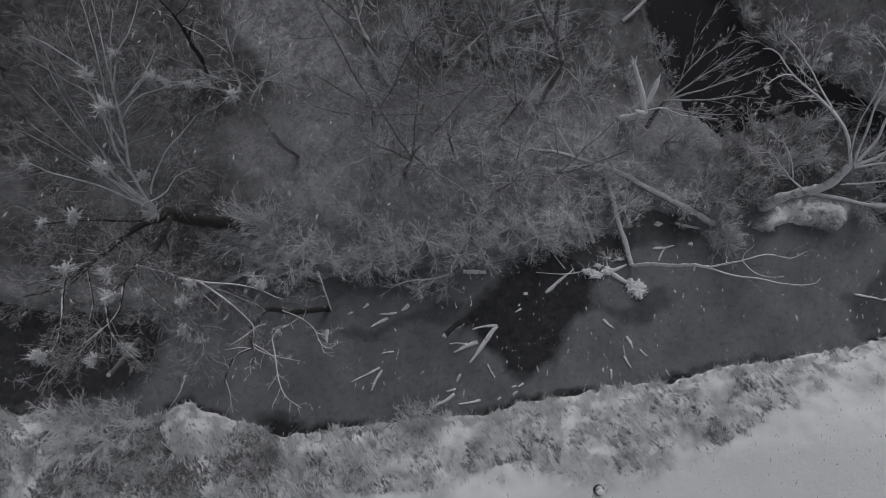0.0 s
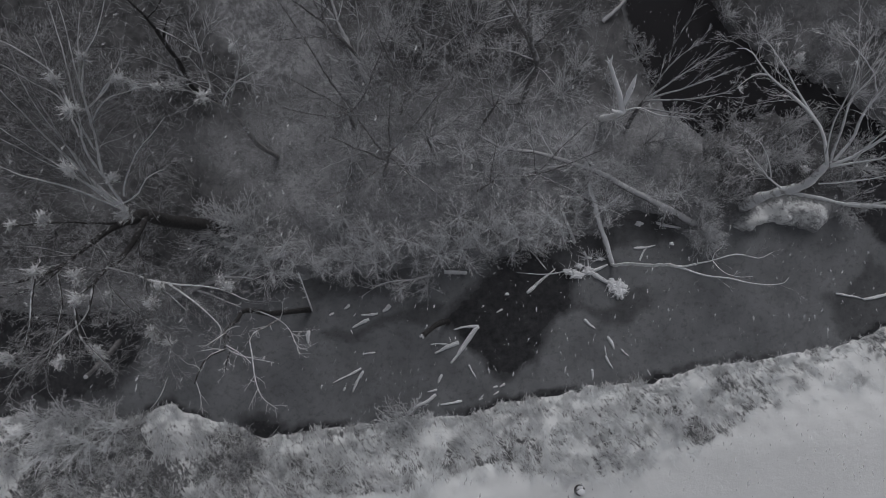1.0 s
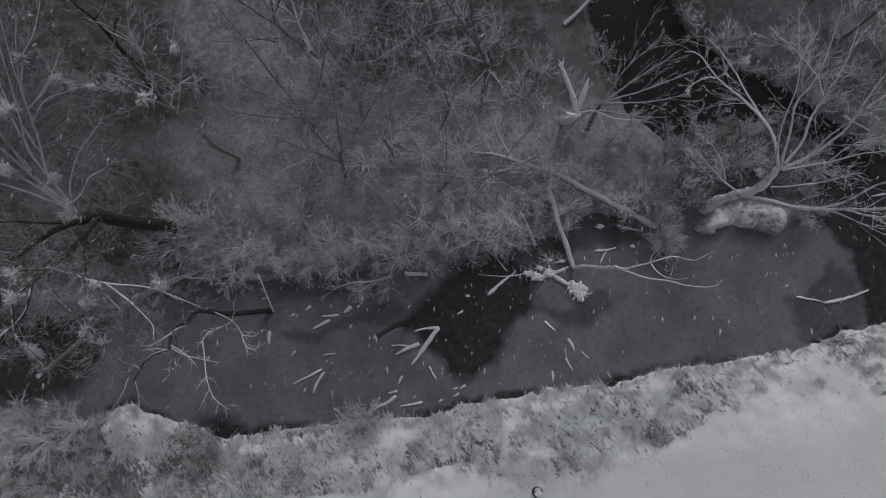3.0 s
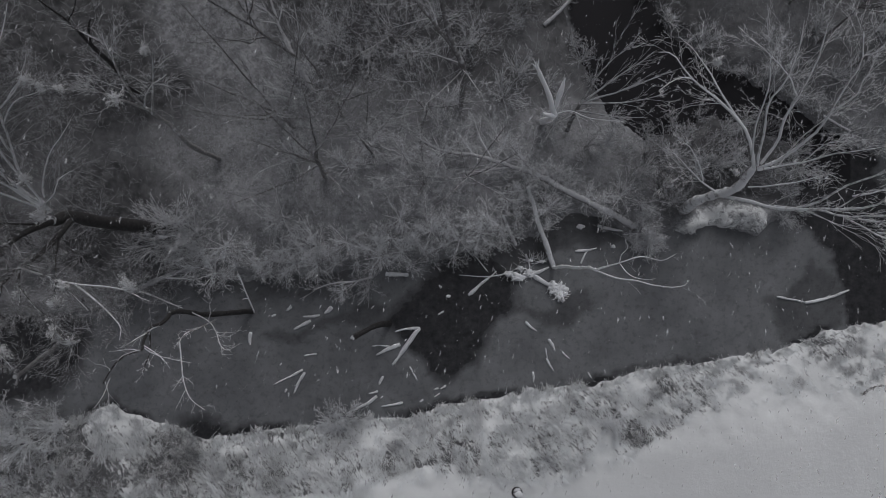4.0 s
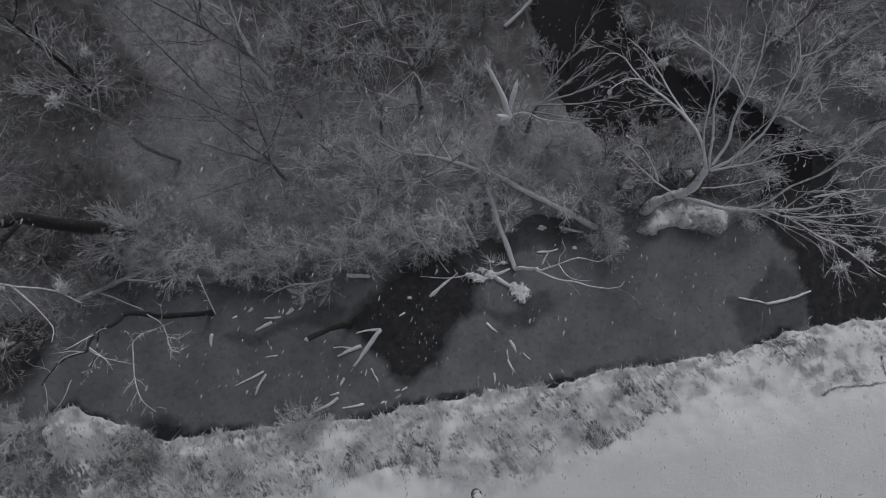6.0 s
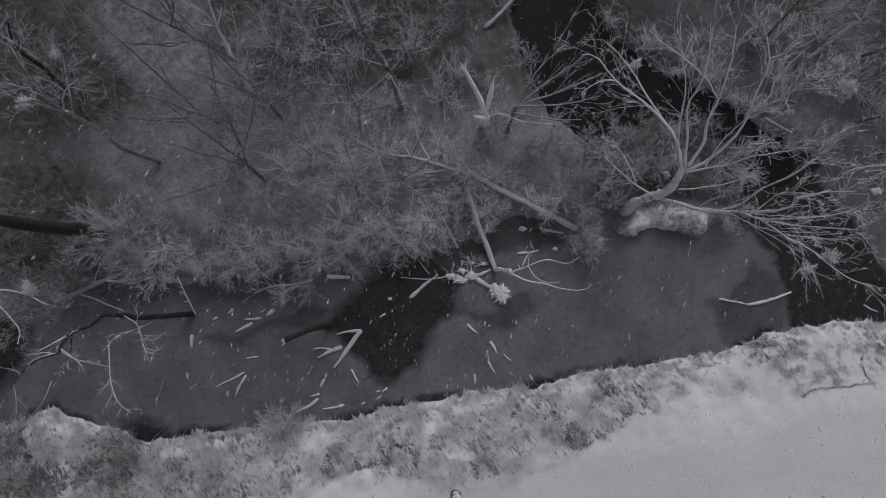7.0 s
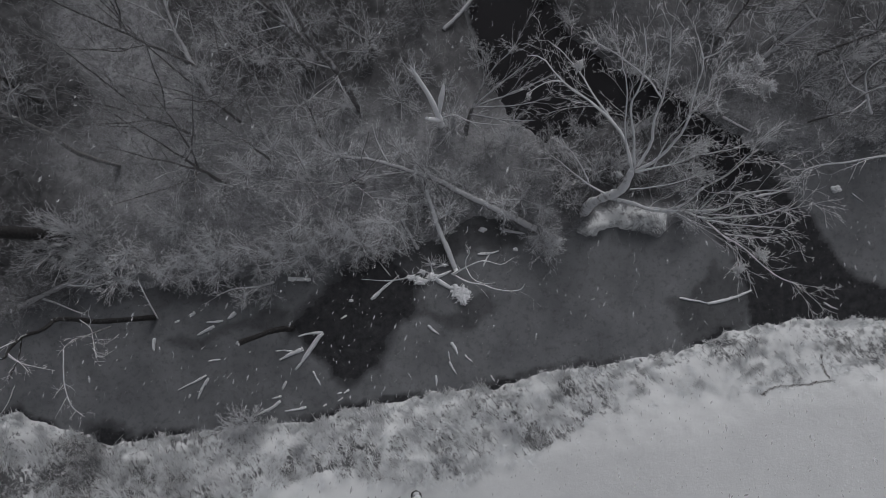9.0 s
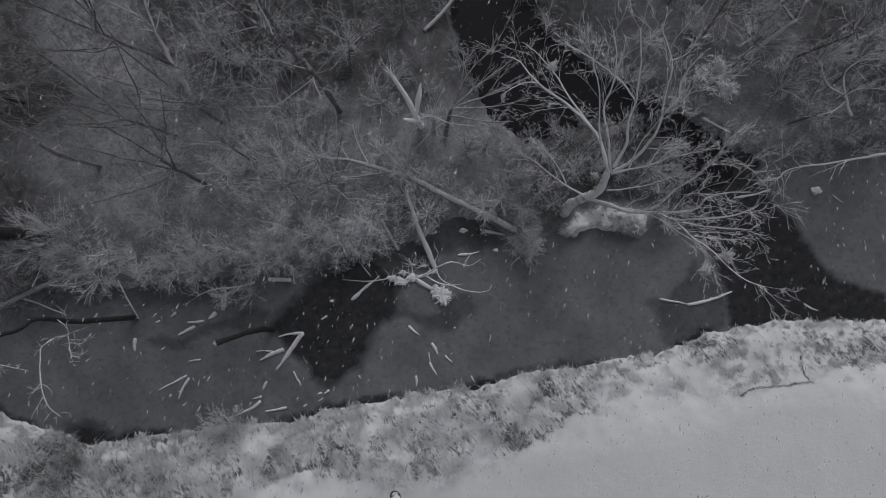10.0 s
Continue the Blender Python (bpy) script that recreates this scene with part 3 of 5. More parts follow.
# the dark tree that leans over the river
b = (-8.87, 1.08, -0.10)
tree("river_tree", "large dark bare tree leaning over the river, with snowy mistletoe", b,
     ([b, (-9.82, 1.16, 3.00), (-10.19, 1.24, 6.60), (-10.25, 1.01, 7.70)], 0.33, 0.18),
     [([(-10.21, 1.03, 7.50), (-10.41, 0.68, 8.60), (-10.68, -0.01, 9.60), (-10.90, -0.57, 10.40), (-11.23, -0.94, 11.20), (-11.96, -1.16, 11.80)], 0.125, 0.03),
      ([(-10.90, -0.57, 10.40), (-11.20, -1.19, 11.00), (-11.59, -1.39, 11.40), (-12.03, -1.53, 11.80)], 0.075, 0.02),
      ([(-10.09, 1.20, 6.80), (-9.65, 0.34, 8.40), (-9.40, -0.35, 9.80), (-9.51, -0.65, 10.40), (-9.60, -1.12, 11.00), (-9.88, -1.59, 11.50)], 0.115, 0.03),
      ([(-9.51, -0.65, 10.40), (-8.61, -0.83, 10.80), (-7.99, -1.01, 11.10), (-7.26, -1.28, 11.60), (-6.41, -1.88, 12.00)], 0.05, 0.014),
      ([(-9.51, -0.65, 10.40), (-9.24, -1.16, 10.80), (-9.04, -1.55, 11.00), (-8.95, -2.35, 11.40)], 0.045, 0.012),
      ([(-9.24, -1.22, 10.80), (-8.40, -1.87, 11.20), (-7.63, -2.25, 11.60), (-6.88, -2.77, 12.00), (-6.82, -3.30, 12.20)], 0.04, 0.012),
      ([(-7.99, -1.01, 11.10), (-6.94, -1.16, 11.50), (-5.69, -1.25, 11.80), (-4.59, -1.59, 12.20)], 0.034, 0.01, BARK_PALE),
      ([(-7.20, -1.16, 11.30), (-6.37, -1.61, 11.70), (-5.49, -2.25, 12.10), (-5.27, -2.66, 12.40)], 0.034, 0.01, BARK_PALE),
      ([(-9.60, -1.12, 11.00), (-9.61, -2.10, 11.40), (-10.24, -2.79, 11.70), (-10.99, -3.46, 12.00), (-11.28, -4.10, 12.30)], 0.045, 0.012),
      ([(-10.01, -1.60, 11.30), (-9.59, -2.55, 11.70), (-9.02, -3.10, 11.80), (-8.35, -3.52, 12.20)], 0.045, 0.012),
      ([(-11.23, -0.94, 11.20), (-11.11, -1.75, 11.50), (-11.01, -2.69, 11.80), (-11.16, -3.28, 12.10)], 0.05, 0.014),
      ([(-10.22, 1.02, 7.60), (-10.55, 0.79, 9.20), (-11.09, 0.75, 10.40), (-12.03, 0.55, 11.50)], 0.05, 0.014),
      ([(-9.65, 0.34, 8.40), (-8.87, -0.26, 9.60), (-7.97, -1.47, 11.00), (-7.38, -2.69, 12.00)], 0.045, 0.012),
      ([(-11.08, -0.61, 10.40), (-10.40, -1.77, 11.20), (-10.26, -2.70, 11.80), (-10.38, -3.58, 12.20)], 0.04, 0.012),
      ([(-10.41, 1.35, 7.50), (-10.75, 1.97, 8.70), (-11.30, 2.54, 9.80), (-11.50, 2.85, 10.60), (-11.99, 3.41, 11.60)], 0.054, 0.01, BARK_PALE),
      ([(-10.53, 1.40, 7.40), (-11.05, 2.43, 9.00), (-11.41, 3.28, 10.20), (-11.67, 3.88, 11.00), (-11.94, 4.51, 11.80)], 0.073, 0.01, BARK_PALE),
      ([(-10.41, 1.39, 7.50), (-10.39, 2.35, 9.00), (-10.10, 3.12, 9.90), (-9.92, 3.70, 10.50), (-9.86, 4.21, 11.00), (-9.84, 5.39, 11.80), (-9.88, 6.77, 12.40)], 0.063, 0.01, BARK_PALE),
      ([(-10.39, 2.35, 9.00), (-10.43, 3.10, 10.00), (-10.18, 3.80, 10.80), (-10.11, 4.50, 11.20), (-10.02, 5.68, 11.90), (-10.11, 6.77, 12.40)], 0.054, 0.01, BARK_PALE),
      ([(-9.81, 4.13, 11.00), (-9.14, 4.55, 11.30), (-8.59, 5.09, 11.70), (-8.22, 5.44, 12.10)], 0.032, 0.01, BARK_PALE),
      ([(-9.90, 3.80, 10.60), (-9.19, 4.27, 11.20), (-8.40, 4.44, 11.60), (-7.26, 4.50, 12.10)], 0.032, 0.01, BARK_PALE),
      ([(-9.36, 4.44, 11.20), (-8.78, 4.80, 11.50), (-7.97, 4.64, 11.80), (-7.37, 4.50, 12.10)], 0.032, 0.01, BARK_PALE),
      ([(-9.99, 1.78, 8.50), (-9.44, 2.32, 9.40), (-8.56, 2.96, 10.40), (-7.26, 3.73, 11.50)], 0.041, 0.01, BARK_PALE),
      ([(-10.29, 3.36, 10.60), (-10.32, 4.26, 11.40), (-10.89, 4.65, 11.80), (-11.58, 5.07, 12.30)], 0.035, 0.01, BARK_PALE),
      ([(-10.19, 4.08, 11.20), (-10.38, 4.94, 11.70), (-11.10, 5.50, 12.20), (-11.59, 5.75, 12.40)], 0.032, 0.01, BARK_PALE),
      ([(-9.86, 4.50, 11.20), (-9.43, 5.39, 11.80), (-8.94, 5.93, 12.10), (-8.49, 6.72, 12.50)], 0.035, 0.01, BARK_PALE),
      ([(-10.88, 2.11, 8.80), (-10.94, 3.32, 10.40), (-11.18, 4.39, 11.60), (-11.26, 5.10, 12.20)], 0.039, 0.01, BARK_PALE),
      ([(-10.55, 1.45, 8.00), (-9.16, 1.67, 9.40), (-8.18, 2.15, 10.50), (-7.48, 2.27, 11.00)], 0.035, 0.01, BARK_PALE),
      ([(-10.66, 1.53, 7.80), (-11.17, 2.19, 8.80), (-11.58, 2.66, 10.20), (-12.15, 3.17, 11.60)], 0.045, 0.010, BARK_PALE),
      ([(-10.90, 2.54, 9.20), (-11.12, 3.93, 10.80), (-11.26, 5.42, 12.20)], 0.045, 0.010, BARK_PALE),
      ([(-10.19, 3.03, 9.80), (-10.61, 4.47, 11.00), (-10.73, 5.98, 12.00)], 0.045, 0.010, BARK_PALE),
      ([(-10.56, 1.42, 7.60), (-11.24, 1.94, 9.60), (-11.87, 2.13, 10.80), (-12.30, 2.43, 11.60)], 0.045, 0.010, BARK_PALE),
      ([(-9.98, 3.62, 10.40), (-9.83, 5.03, 11.40), (-9.31, 6.49, 12.30)], 0.045, 0.010, BARK_PALE)],
     BARK_DARK, TWIG_GREY, shoots=((22, (0.16, 0.42), 6), (9, (0.25, 0.55), 4), (5, (0.3, 0.6), 2)), least=0.0040, thin=0.24, spread=(25, 70), wiggle=0.16, balls=12,
     clumps=[((-10.00, 4.60, 12.30), 0.3), ((-9.58, 3.74, 12.20), 0.3), ((-8.50, 4.79, 11.60), 0.3), ((-9.87, -0.89, 11.40), 0.28), ((-9.62, -1.55, 11.80), 0.28), ((-9.13, -3.08, 11.60), 0.26), ((-9.65, 2.13, 12.20), 0.26), ((-11.25, -3.19, 12.20), 0.26), ((-10.97, -0.77, 11.60), 0.24), ((-11.00, 0.81, 11.20), 0.26), ((-9.25, 2.11, 10.60), 0.24), ((-9.47, 1.02, 9.50), 0.28), ((-9.39, 5.32, 12.00), 0.22), ((-9.96, -3.31, 12.00), 0.22), ((-7.39, -1.20, 11.60), 0.2), ((-5.21, -1.20, 12.00), 0.2), ((-7.63, -1.69, 11.60), 0.2)])

# the many-limbed willow on the snowy point
b = (15.01, 1.97, 0.30)
tree("willow", "spreading bare willow with many pale snowy limbs beside the river", b,
     ([b, (15.05, 2.27, 1.80), (15.38, 2.41, 3.00), (15.72, 2.53, 4.20), (15.78, 3.15, 5.60)], 0.257, 0.15, BARK_PALE),
     [([(15.78, 3.17, 5.60), (15.33, 4.37, 6.00), (14.64, 5.17, 6.30), (13.80, 5.76, 6.50), (12.88, 6.31, 6.80), (12.09, 7.05, 7.10), (11.54, 7.13, 7.30)], 0.076, 0.014, BARK_PALE),
      ([(15.25, 4.45, 6.10), (14.70, 5.17, 6.30), (14.12, 5.86, 6.50), (13.54, 6.76, 6.70), (12.95, 7.30, 7.00), (12.33, 7.71, 7.20)], 0.05, 0.012),
      ([(12.88, 6.31, 6.80), (12.29, 6.22, 7.10), (11.51, 5.71, 7.40)], 0.031, 0.01),
      ([(15.85, 3.22, 5.70), (15.48, 4.07, 6.90), (15.03, 4.88, 8.20), (15.02, 5.41, 9.10), (14.93, 6.07, 10.20), (14.50, 6.66, 11.20)], 0.058, 0.012),
      ([(15.60, 3.42, 5.80), (15.19, 4.20, 6.80), (14.90, 4.86, 7.90), (14.62, 5.53, 9.00), (14.26, 6.03, 9.80), (14.10, 6.56, 10.80)], 0.038, 0.01),
      ([(15.93, 3.27, 5.80), (16.25, 3.96, 6.40), (16.10, 4.73, 7.20), (16.24, 5.29, 7.80), (15.95, 5.72, 9.00), (15.72, 6.23, 10.00), (15.48, 6.73, 10.80)], 0.07, 0.014, BARK_PALE),
      ([(16.24, 5.33, 7.80), (15.36, 5.79, 8.80), (14.17, 6.21, 9.80), (13.21, 6.37, 10.60)], 0.036, 0.01),
      ([(15.93, 3.12, 5.60), (16.43, 3.35, 6.20), (16.75, 3.73, 7.00), (16.87, 4.13, 8.00), (16.81, 4.57, 8.80), (16.55, 5.14, 10.00), (16.37, 5.65, 11.00), (15.91, 6.08, 11.80)], 0.074, 0.014, BARK_PALE),
      ([(16.81, 4.53, 8.80), (16.96, 4.83, 9.80), (16.84, 5.25, 10.50), (16.93, 5.57, 11.60)], 0.038, 0.01),
      ([(16.81, 4.53, 8.80), (16.76, 4.48, 10.40), (16.62, 4.38, 12.00), (16.44, 3.81, 14.20)], 0.038, 0.01),
      ([(16.37, 5.65, 11.00), (16.61, 5.66, 11.60), (16.70, 6.01, 12.20)], 0.029, 0.009),
      ([(16.72, 4.58, 11.00), (16.54, 4.52, 12.60), (16.31, 4.35, 14.20)], 0.034, 0.009),
      ([(15.93, 3.06, 5.60), (16.36, 3.09, 6.20), (16.94, 3.15, 7.00), (17.32, 3.20, 8.20), (17.76, 3.13, 9.60), (17.96, 3.05, 10.40)], 0.047, 0.012),
      ([(16.43, 3.18, 6.20), (16.46, 3.76, 7.20), (16.66, 4.24, 8.40), (16.78, 4.53, 9.20)], 0.034, 0.009),
      ([(16.84, 3.13, 7.00), (17.03, 3.56, 8.20), (17.50, 3.41, 9.60)], 0.029, 0.009),
      ([(15.94, 2.50, 4.80), (16.54, 2.46, 5.60), (17.31, 2.54, 6.60), (17.58, 2.69, 7.40)], 0.034, 0.009),
      ([(15.47, 2.36, 3.20), (15.90, 2.11, 4.20), (16.38, 1.69, 5.40), (16.82, 1.39, 7.00), (17.10, 1.32, 8.20), (17.45, 1.25, 9.80), (17.54, 1.53, 10.80), (18.09, 1.47, 12.00)], 0.092, 0.014, BARK_PALE),
      ([(16.67, 1.43, 6.60), (17.01, 1.58, 7.60), (17.12, 1.96, 9.00), (17.14, 2.12, 10.60), (17.21, 2.42, 11.60), (17.30, 2.62, 12.30)], 0.053, 0.012),
      ([(16.49, 1.64, 5.70), (16.97, 1.29, 7.60), (17.09, 0.95, 8.90), (17.33, 0.89, 10.20), (17.89, 0.87, 11.50), (18.05, 0.96, 12.30)], 0.049, 0.012),
      ([(17.09, 0.95, 8.90), (17.16, 0.73, 10.00), (17.55, 0.49, 11.50), (17.98, 0.37, 12.40)], 0.031, 0.009),
      ([(17.09, 0.95, 8.90), (17.07, 0.46, 10.00), (17.21, 0.07, 10.90), (17.31, -0.45, 11.90), (17.60, -0.99, 12.60), (17.88, -1.14, 13.00)], 0.038, 0.009),
      ([(17.18, 0.35, 10.30), (17.39, 0.22, 11.20), (17.78, 0.10, 12.20)], 0.027, 0.008),
      ([(17.20, 1.30, 8.40), (17.09, 1.64, 9.80), (17.22, 1.64, 10.60), (17.40, 1.38, 11.80)], 0.029, 0.008),
      ([(15.32, 2.53, 3.20), (14.34, 2.91, 4.00), (13.45, 3.37, 4.80), (12.64, 3.79, 5.60)], 0.05, 0.01),
      ([(14.46, 2.88, 4.00), (14.07, 3.40, 4.60), (13.47, 4.02, 5.20), (12.93, 4.17, 5.60)], 0.034, 0.009)],
     BARK_PALE, TWIG_WHITE, shoots=((11, (0.14, 0.45), 7), (6, (0.22, 0.55), 5), (4, (0.3, 0.6), 2)), spread=(15, 50), least=0.0044, wiggle=0.12, thin=0.20,
     clumps=[((16.48, 3.78, 14.30), 0.26), ((16.24, 4.31, 14.40), 0.18), ((17.25, -0.36, 12.30), 0.26), ((16.83, -0.74, 11.80), 0.22), ((13.18, 6.38, 8.30), 0.22), ((15.51, 3.17, 4.60), 0.16)])

# the broken snag with a pale forked top
def snag():
    base = (8.29, 6.12, 0.80)
    root = thing("snag", base, "broken dead tree whose pale splintered top is bare of bark", "tree")

    def piece(name, points, radii, parent, flat=1.0):
        P, _ = limb_mesh(local(points, base), 0.1, 0.1, 10, 14, 0.004)
        R = np.interp(np.linspace(0, 1, 14), np.linspace(0, 1, len(radii)), radii)[None] * (1 + rng.normal(size=(1, 14)) * 0.05)
        V, F = tubes(P, R, 10)
        if flat != 1.0:
            V = V.reshape(14, 10, 3)
            V[..., 1] = P[0, :, None, 1] + (V[..., 1] - P[0, :, None, 1]) * flat
            V = V.reshape(-1, 3)
        return put(name, mesh_of(name, V, F), BARE_WOOD, parent)

    stem = piece("trunk", [base, (8.31, 5.85, 2.50), (8.31, 5.61, 4.20)], (0.17, 0.15, 0.13, 0.12), root)
    limb = piece("limb", [(8.31, 5.61, 4.10), (7.96, 6.22, 4.80), (7.59, 6.74, 5.40), (7.30, 7.06, 5.90)], (0.12, 0.115, 0.10, 0.09, 0.06), root)
    piece("splintered_blade", [(8.29, 5.80, 4.35), (8.33, 6.15, 4.85), (8.42, 6.45, 5.15), (8.50, 6.78, 5.45)], (0.04, 0.10, 0.13, 0.09, 0.012), root, 0.6)
    piece("stub", [(8.31, 5.60, 4.10), (8.02, 5.55, 4.40), (7.72, 5.56, 4.60)], (0.09, 0.085, 0.06), root)
    for dx, dy, dz in ((-0.16, 0.24, 0.20), (0.05, 0.26, 0.25), (-0.22, 0.08, 0.18), (-0.06, 0.12, 0.30)):
        piece("splinter", [(7.34, 7.00, 5.82), (7.32 + dx * 0.5, 7.03 + dy * 0.5, 5.90 + dz * 0.5), (7.30 + dx, 7.06 + dy, 5.90 + dz)], (0.045, 0.03, 0.006), limb)


snag()
b = (8.33, 5.68, 4.00)
tree("dead_branch", "thin grey branch that hangs on the broken snag", b, ([b, (8.89, 5.71, 4.40), (9.70, 5.30, 4.80), (10.82, 5.08, 5.20)], 0.034, 0.012), [], WILLOW_BARK, TWIG_RIME, shoots=((7, (0.2, 0.45), 4), (4, (0.3, 0.6), 2)), category="branch", thin=0.4)

# the long tree that has fallen from the shore back into the brush
b = (12.71, 1.19, 0.40)
tree("fallen_tree", "long grey fallen tree lying from the shore into the brush", b,
     ([b, (10.91, 2.12, 0.80), (9.49, 2.80, 1.10), (7.88, 3.61, 1.30)], 0.20, 0.13),
     [([(7.88, 3.61, 1.30), (6.53, 4.02, 1.50), (5.10, 4.42, 1.60), (3.67, 4.61, 1.70), (2.40, 5.23, 1.70)], 0.12, 0.05),
      ([(6.82, 3.93, 1.40), (5.76, 3.76, 1.50), (4.58, 3.65, 1.60)], 0.06, 0.02),
      ([(7.85, 3.59, 1.40), (7.18, 4.21, 2.00), (6.53, 4.85, 2.60)], 0.06, 0.02),
      ([(11.30, 1.91, 0.80), (11.19, 1.39, 0.60), (11.22, 1.01, 0.30)], 0.07, 0.04)],
     BARK_GREY, TWIG_RIME, shoots=((7, (0.2, 0.4), 4), (6, (0.3, 0.6), 3), (4, (0.35, 0.6), 2)), category="fallen tree", group="fallen trunks")

# a forked tree that lies in the brush
b = (-2.50, 7.70, 0.90)
tree("fallen_tree", "pale forked tree fallen among the brush of the wood", b,
     ([b, (-3.17, 8.90, 1.10), (-3.62, 9.90, 1.30)], 0.15, 0.12),
     [([(-3.62, 9.90, 1.30), (-3.89, 10.53, 1.60), (-4.20, 11.60, 1.90), (-4.40, 12.60, 2.20)], 0.10, 0.05), ([(-3.80, 10.30, 1.40), (-4.20, 10.90, 1.60), (-4.74, 11.28, 1.80), (-5.90, 11.75, 2.20)], 0.075, 0.03), ([(-3.10, 8.80, 1.10), (-2.92, 10.00, 1.80), (-2.96, 11.09, 2.40)], 0.05, 0.025)],
     BARK_GREY, TWIG_RIME, shoots=((6, (0.2, 0.4), 4), (5, (0.3, 0.6), 3), (4, (0.35, 0.6), 2)), category="fallen tree", group="fallen trunks")
b = (-6.83, 4.43, 0.8)
tree("forest_tree", "slim grey tree with a small rimed crown and mistletoe", b,
     ([b, (-6.83, 4.43, 4.20), (-6.85, 4.82, 6.00), (-6.87, 4.95, 8.00)], 0.11, 0.06),
     [([(-6.87, 4.95, 8.00), (-6.70, 5.22, 9.40), (-6.54, 5.74, 10.60), (-6.47, 6.30, 11.40)], 0.06, 0.015), ([(-6.87, 4.95, 8.00), (-7.00, 4.89, 9.60), (-7.26, 4.87, 10.60)], 0.05, 0.015),
      ([(-6.86, 4.90, 7.40), (-5.88, 5.59, 9.40), (-5.39, 6.13, 10.50)], 0.05, 0.015), ([(-6.87, 4.95, 8.00), (-6.12, 5.28, 9.20), (-5.17, 5.50, 10.00)], 0.04, 0.015)],
     WILLOW_BARK, TWIG_RIME, shoots=((10, (0.25, 0.5), 5), (7, (0.3, 0.6), 4), (4, (0.35, 0.6), 2)), thin=0.26, least=0.004, wiggle=0.13, clumps=[((-6.60, 4.64, 10.40), 0.34), ((-5.68, 6.16, 10.40), 0.15)])
b = (9.46, 5.68, 0.90)
tree("forest_tree", "low tree whose rimed branches fan out over the dark pool", b,
     ([b, (9.57, 6.16, 1.70), (9.72, 6.51, 2.60)], 0.10, 0.07),
     [([(9.72, 6.51, 2.60), (10.93, 7.29, 3.50), (12.37, 8.15, 4.40)], 0.06, 0.015), ([(9.72, 6.51, 2.60), (11.18, 6.83, 3.40), (13.10, 7.34, 4.40)], 0.06, 0.015),
      ([(9.72, 6.51, 2.60), (11.41, 6.33, 3.40), (13.00, 6.46, 4.20)], 0.05, 0.015), ([(9.62, 6.29, 2.20), (11.19, 5.82, 3.00), (12.35, 5.66, 3.60)], 0.05, 0.015), ([(9.72, 6.51, 2.60), (10.44, 7.68, 3.80), (11.35, 8.35, 4.60)], 0.05, 0.015)],
     BARK_GREY, TWIG_RIME, shoots=((7, (0.25, 0.5), 4), (5, (0.3, 0.6), 3), (3, (0.35, 0.6), 2)), spread=(12, 35), wiggle=0.1, thin=0.32, least=0.0055)
b = (-10.49, 7.49, 0.7)
tree("forest_tree", "dark forked tree standing bare on the forest floor", b,
     ([b, (-10.28, 7.42, 2.20), (-9.66, 7.58, 5.40), (-9.16, 7.68, 8.00)], 0.11, 0.07),
     [([(-9.16, 7.68, 8.00), (-9.08, 7.74, 9.20), (-9.05, 7.76, 10.60)], 0.055, 0.02), ([(-9.18, 7.72, 8.10), (-8.27, 7.21, 8.40), (-7.38, 6.59, 8.60)], 0.045, 0.02), ([(-9.38, 7.72, 7.00), (-8.60, 7.88, 8.40), (-7.55, 7.65, 9.40)], 0.04, 0.012), ([(-9.11, 7.75, 8.80), (-8.31, 7.70, 9.80), (-7.71, 7.85, 10.60)], 0.03, 0.012)],
     BARK_DARK, TWIG_DARK, shoots=((4, (0.2, 0.4), 4), (3, (0.3, 0.6), 3), (3, (0.35, 0.6), 2)), thin=0.34, least=0.006)
b = (4.48, 6.89, 0.8)
tree("forest_tree", "tall grey forked tree with dark wet streaks on its trunk", b,
     ([b, (4.48, 6.89, 5.80), (4.11, 7.21, 7.20), (3.91, 7.42, 8.00)], 0.12, 0.09),
     [([(3.91, 7.42, 8.00), (3.65, 7.83, 9.80), (3.47, 8.17, 11.00)], 0.10, 0.04), ([(4.03, 7.30, 7.50), (3.26, 7.62, 9.20), (2.53, 7.83, 10.80)], 0.09, 0.03), ([(4.26, 7.03, 6.50), (3.21, 7.08, 7.40), (2.11, 6.87, 8.20)], 0.04, 0.012),
      ([(4.38, 6.95, 6.10), (4.61, 6.34, 7.00), (5.08, 5.44, 7.60)], 0.04, 0.012), ([(4.40, 6.92, 6.00), (3.71, 5.98, 6.80), (3.00, 5.19, 7.40)], 0.03, 0.012)],
     BARK_GREY, TWIG_RIME, shoots=((7, (0.25, 0.45), 4), (5, (0.3, 0.6), 3), (4, (0.35, 0.6), 2)), thin=0.34, least=0.006)
b = (23.50, 9.13, 0.90)
tree("fallen_tree", "thick pale tree fallen through the brush beyond the pool", b,
     ([b, (24.63, 9.96, 1.30), (25.53, 10.63, 1.70)], 0.14, 0.11),
     [([(25.48, 10.58, 1.70), (24.75, 11.05, 2.20), (24.24, 11.70, 2.60)], 0.09, 0.03), ([(25.53, 10.63, 1.70), (25.61, 11.09, 2.20), (25.58, 11.59, 2.80)], 0.09, 0.04), ([(24.07, 9.63, 1.20), (23.22, 9.91, 2.00), (22.42, 10.06, 2.60)], 0.05, 0.015)],
     BARK_GREY, TWIG_WHITE, shoots=((6, (0.25, 0.5), 4), (4, (0.3, 0.6), 3), (3, (0.35, 0.6), 2)), category="fallen tree", group="fallen trunks", thin=0.34)
b = (27.93, 9.36, 0.80)
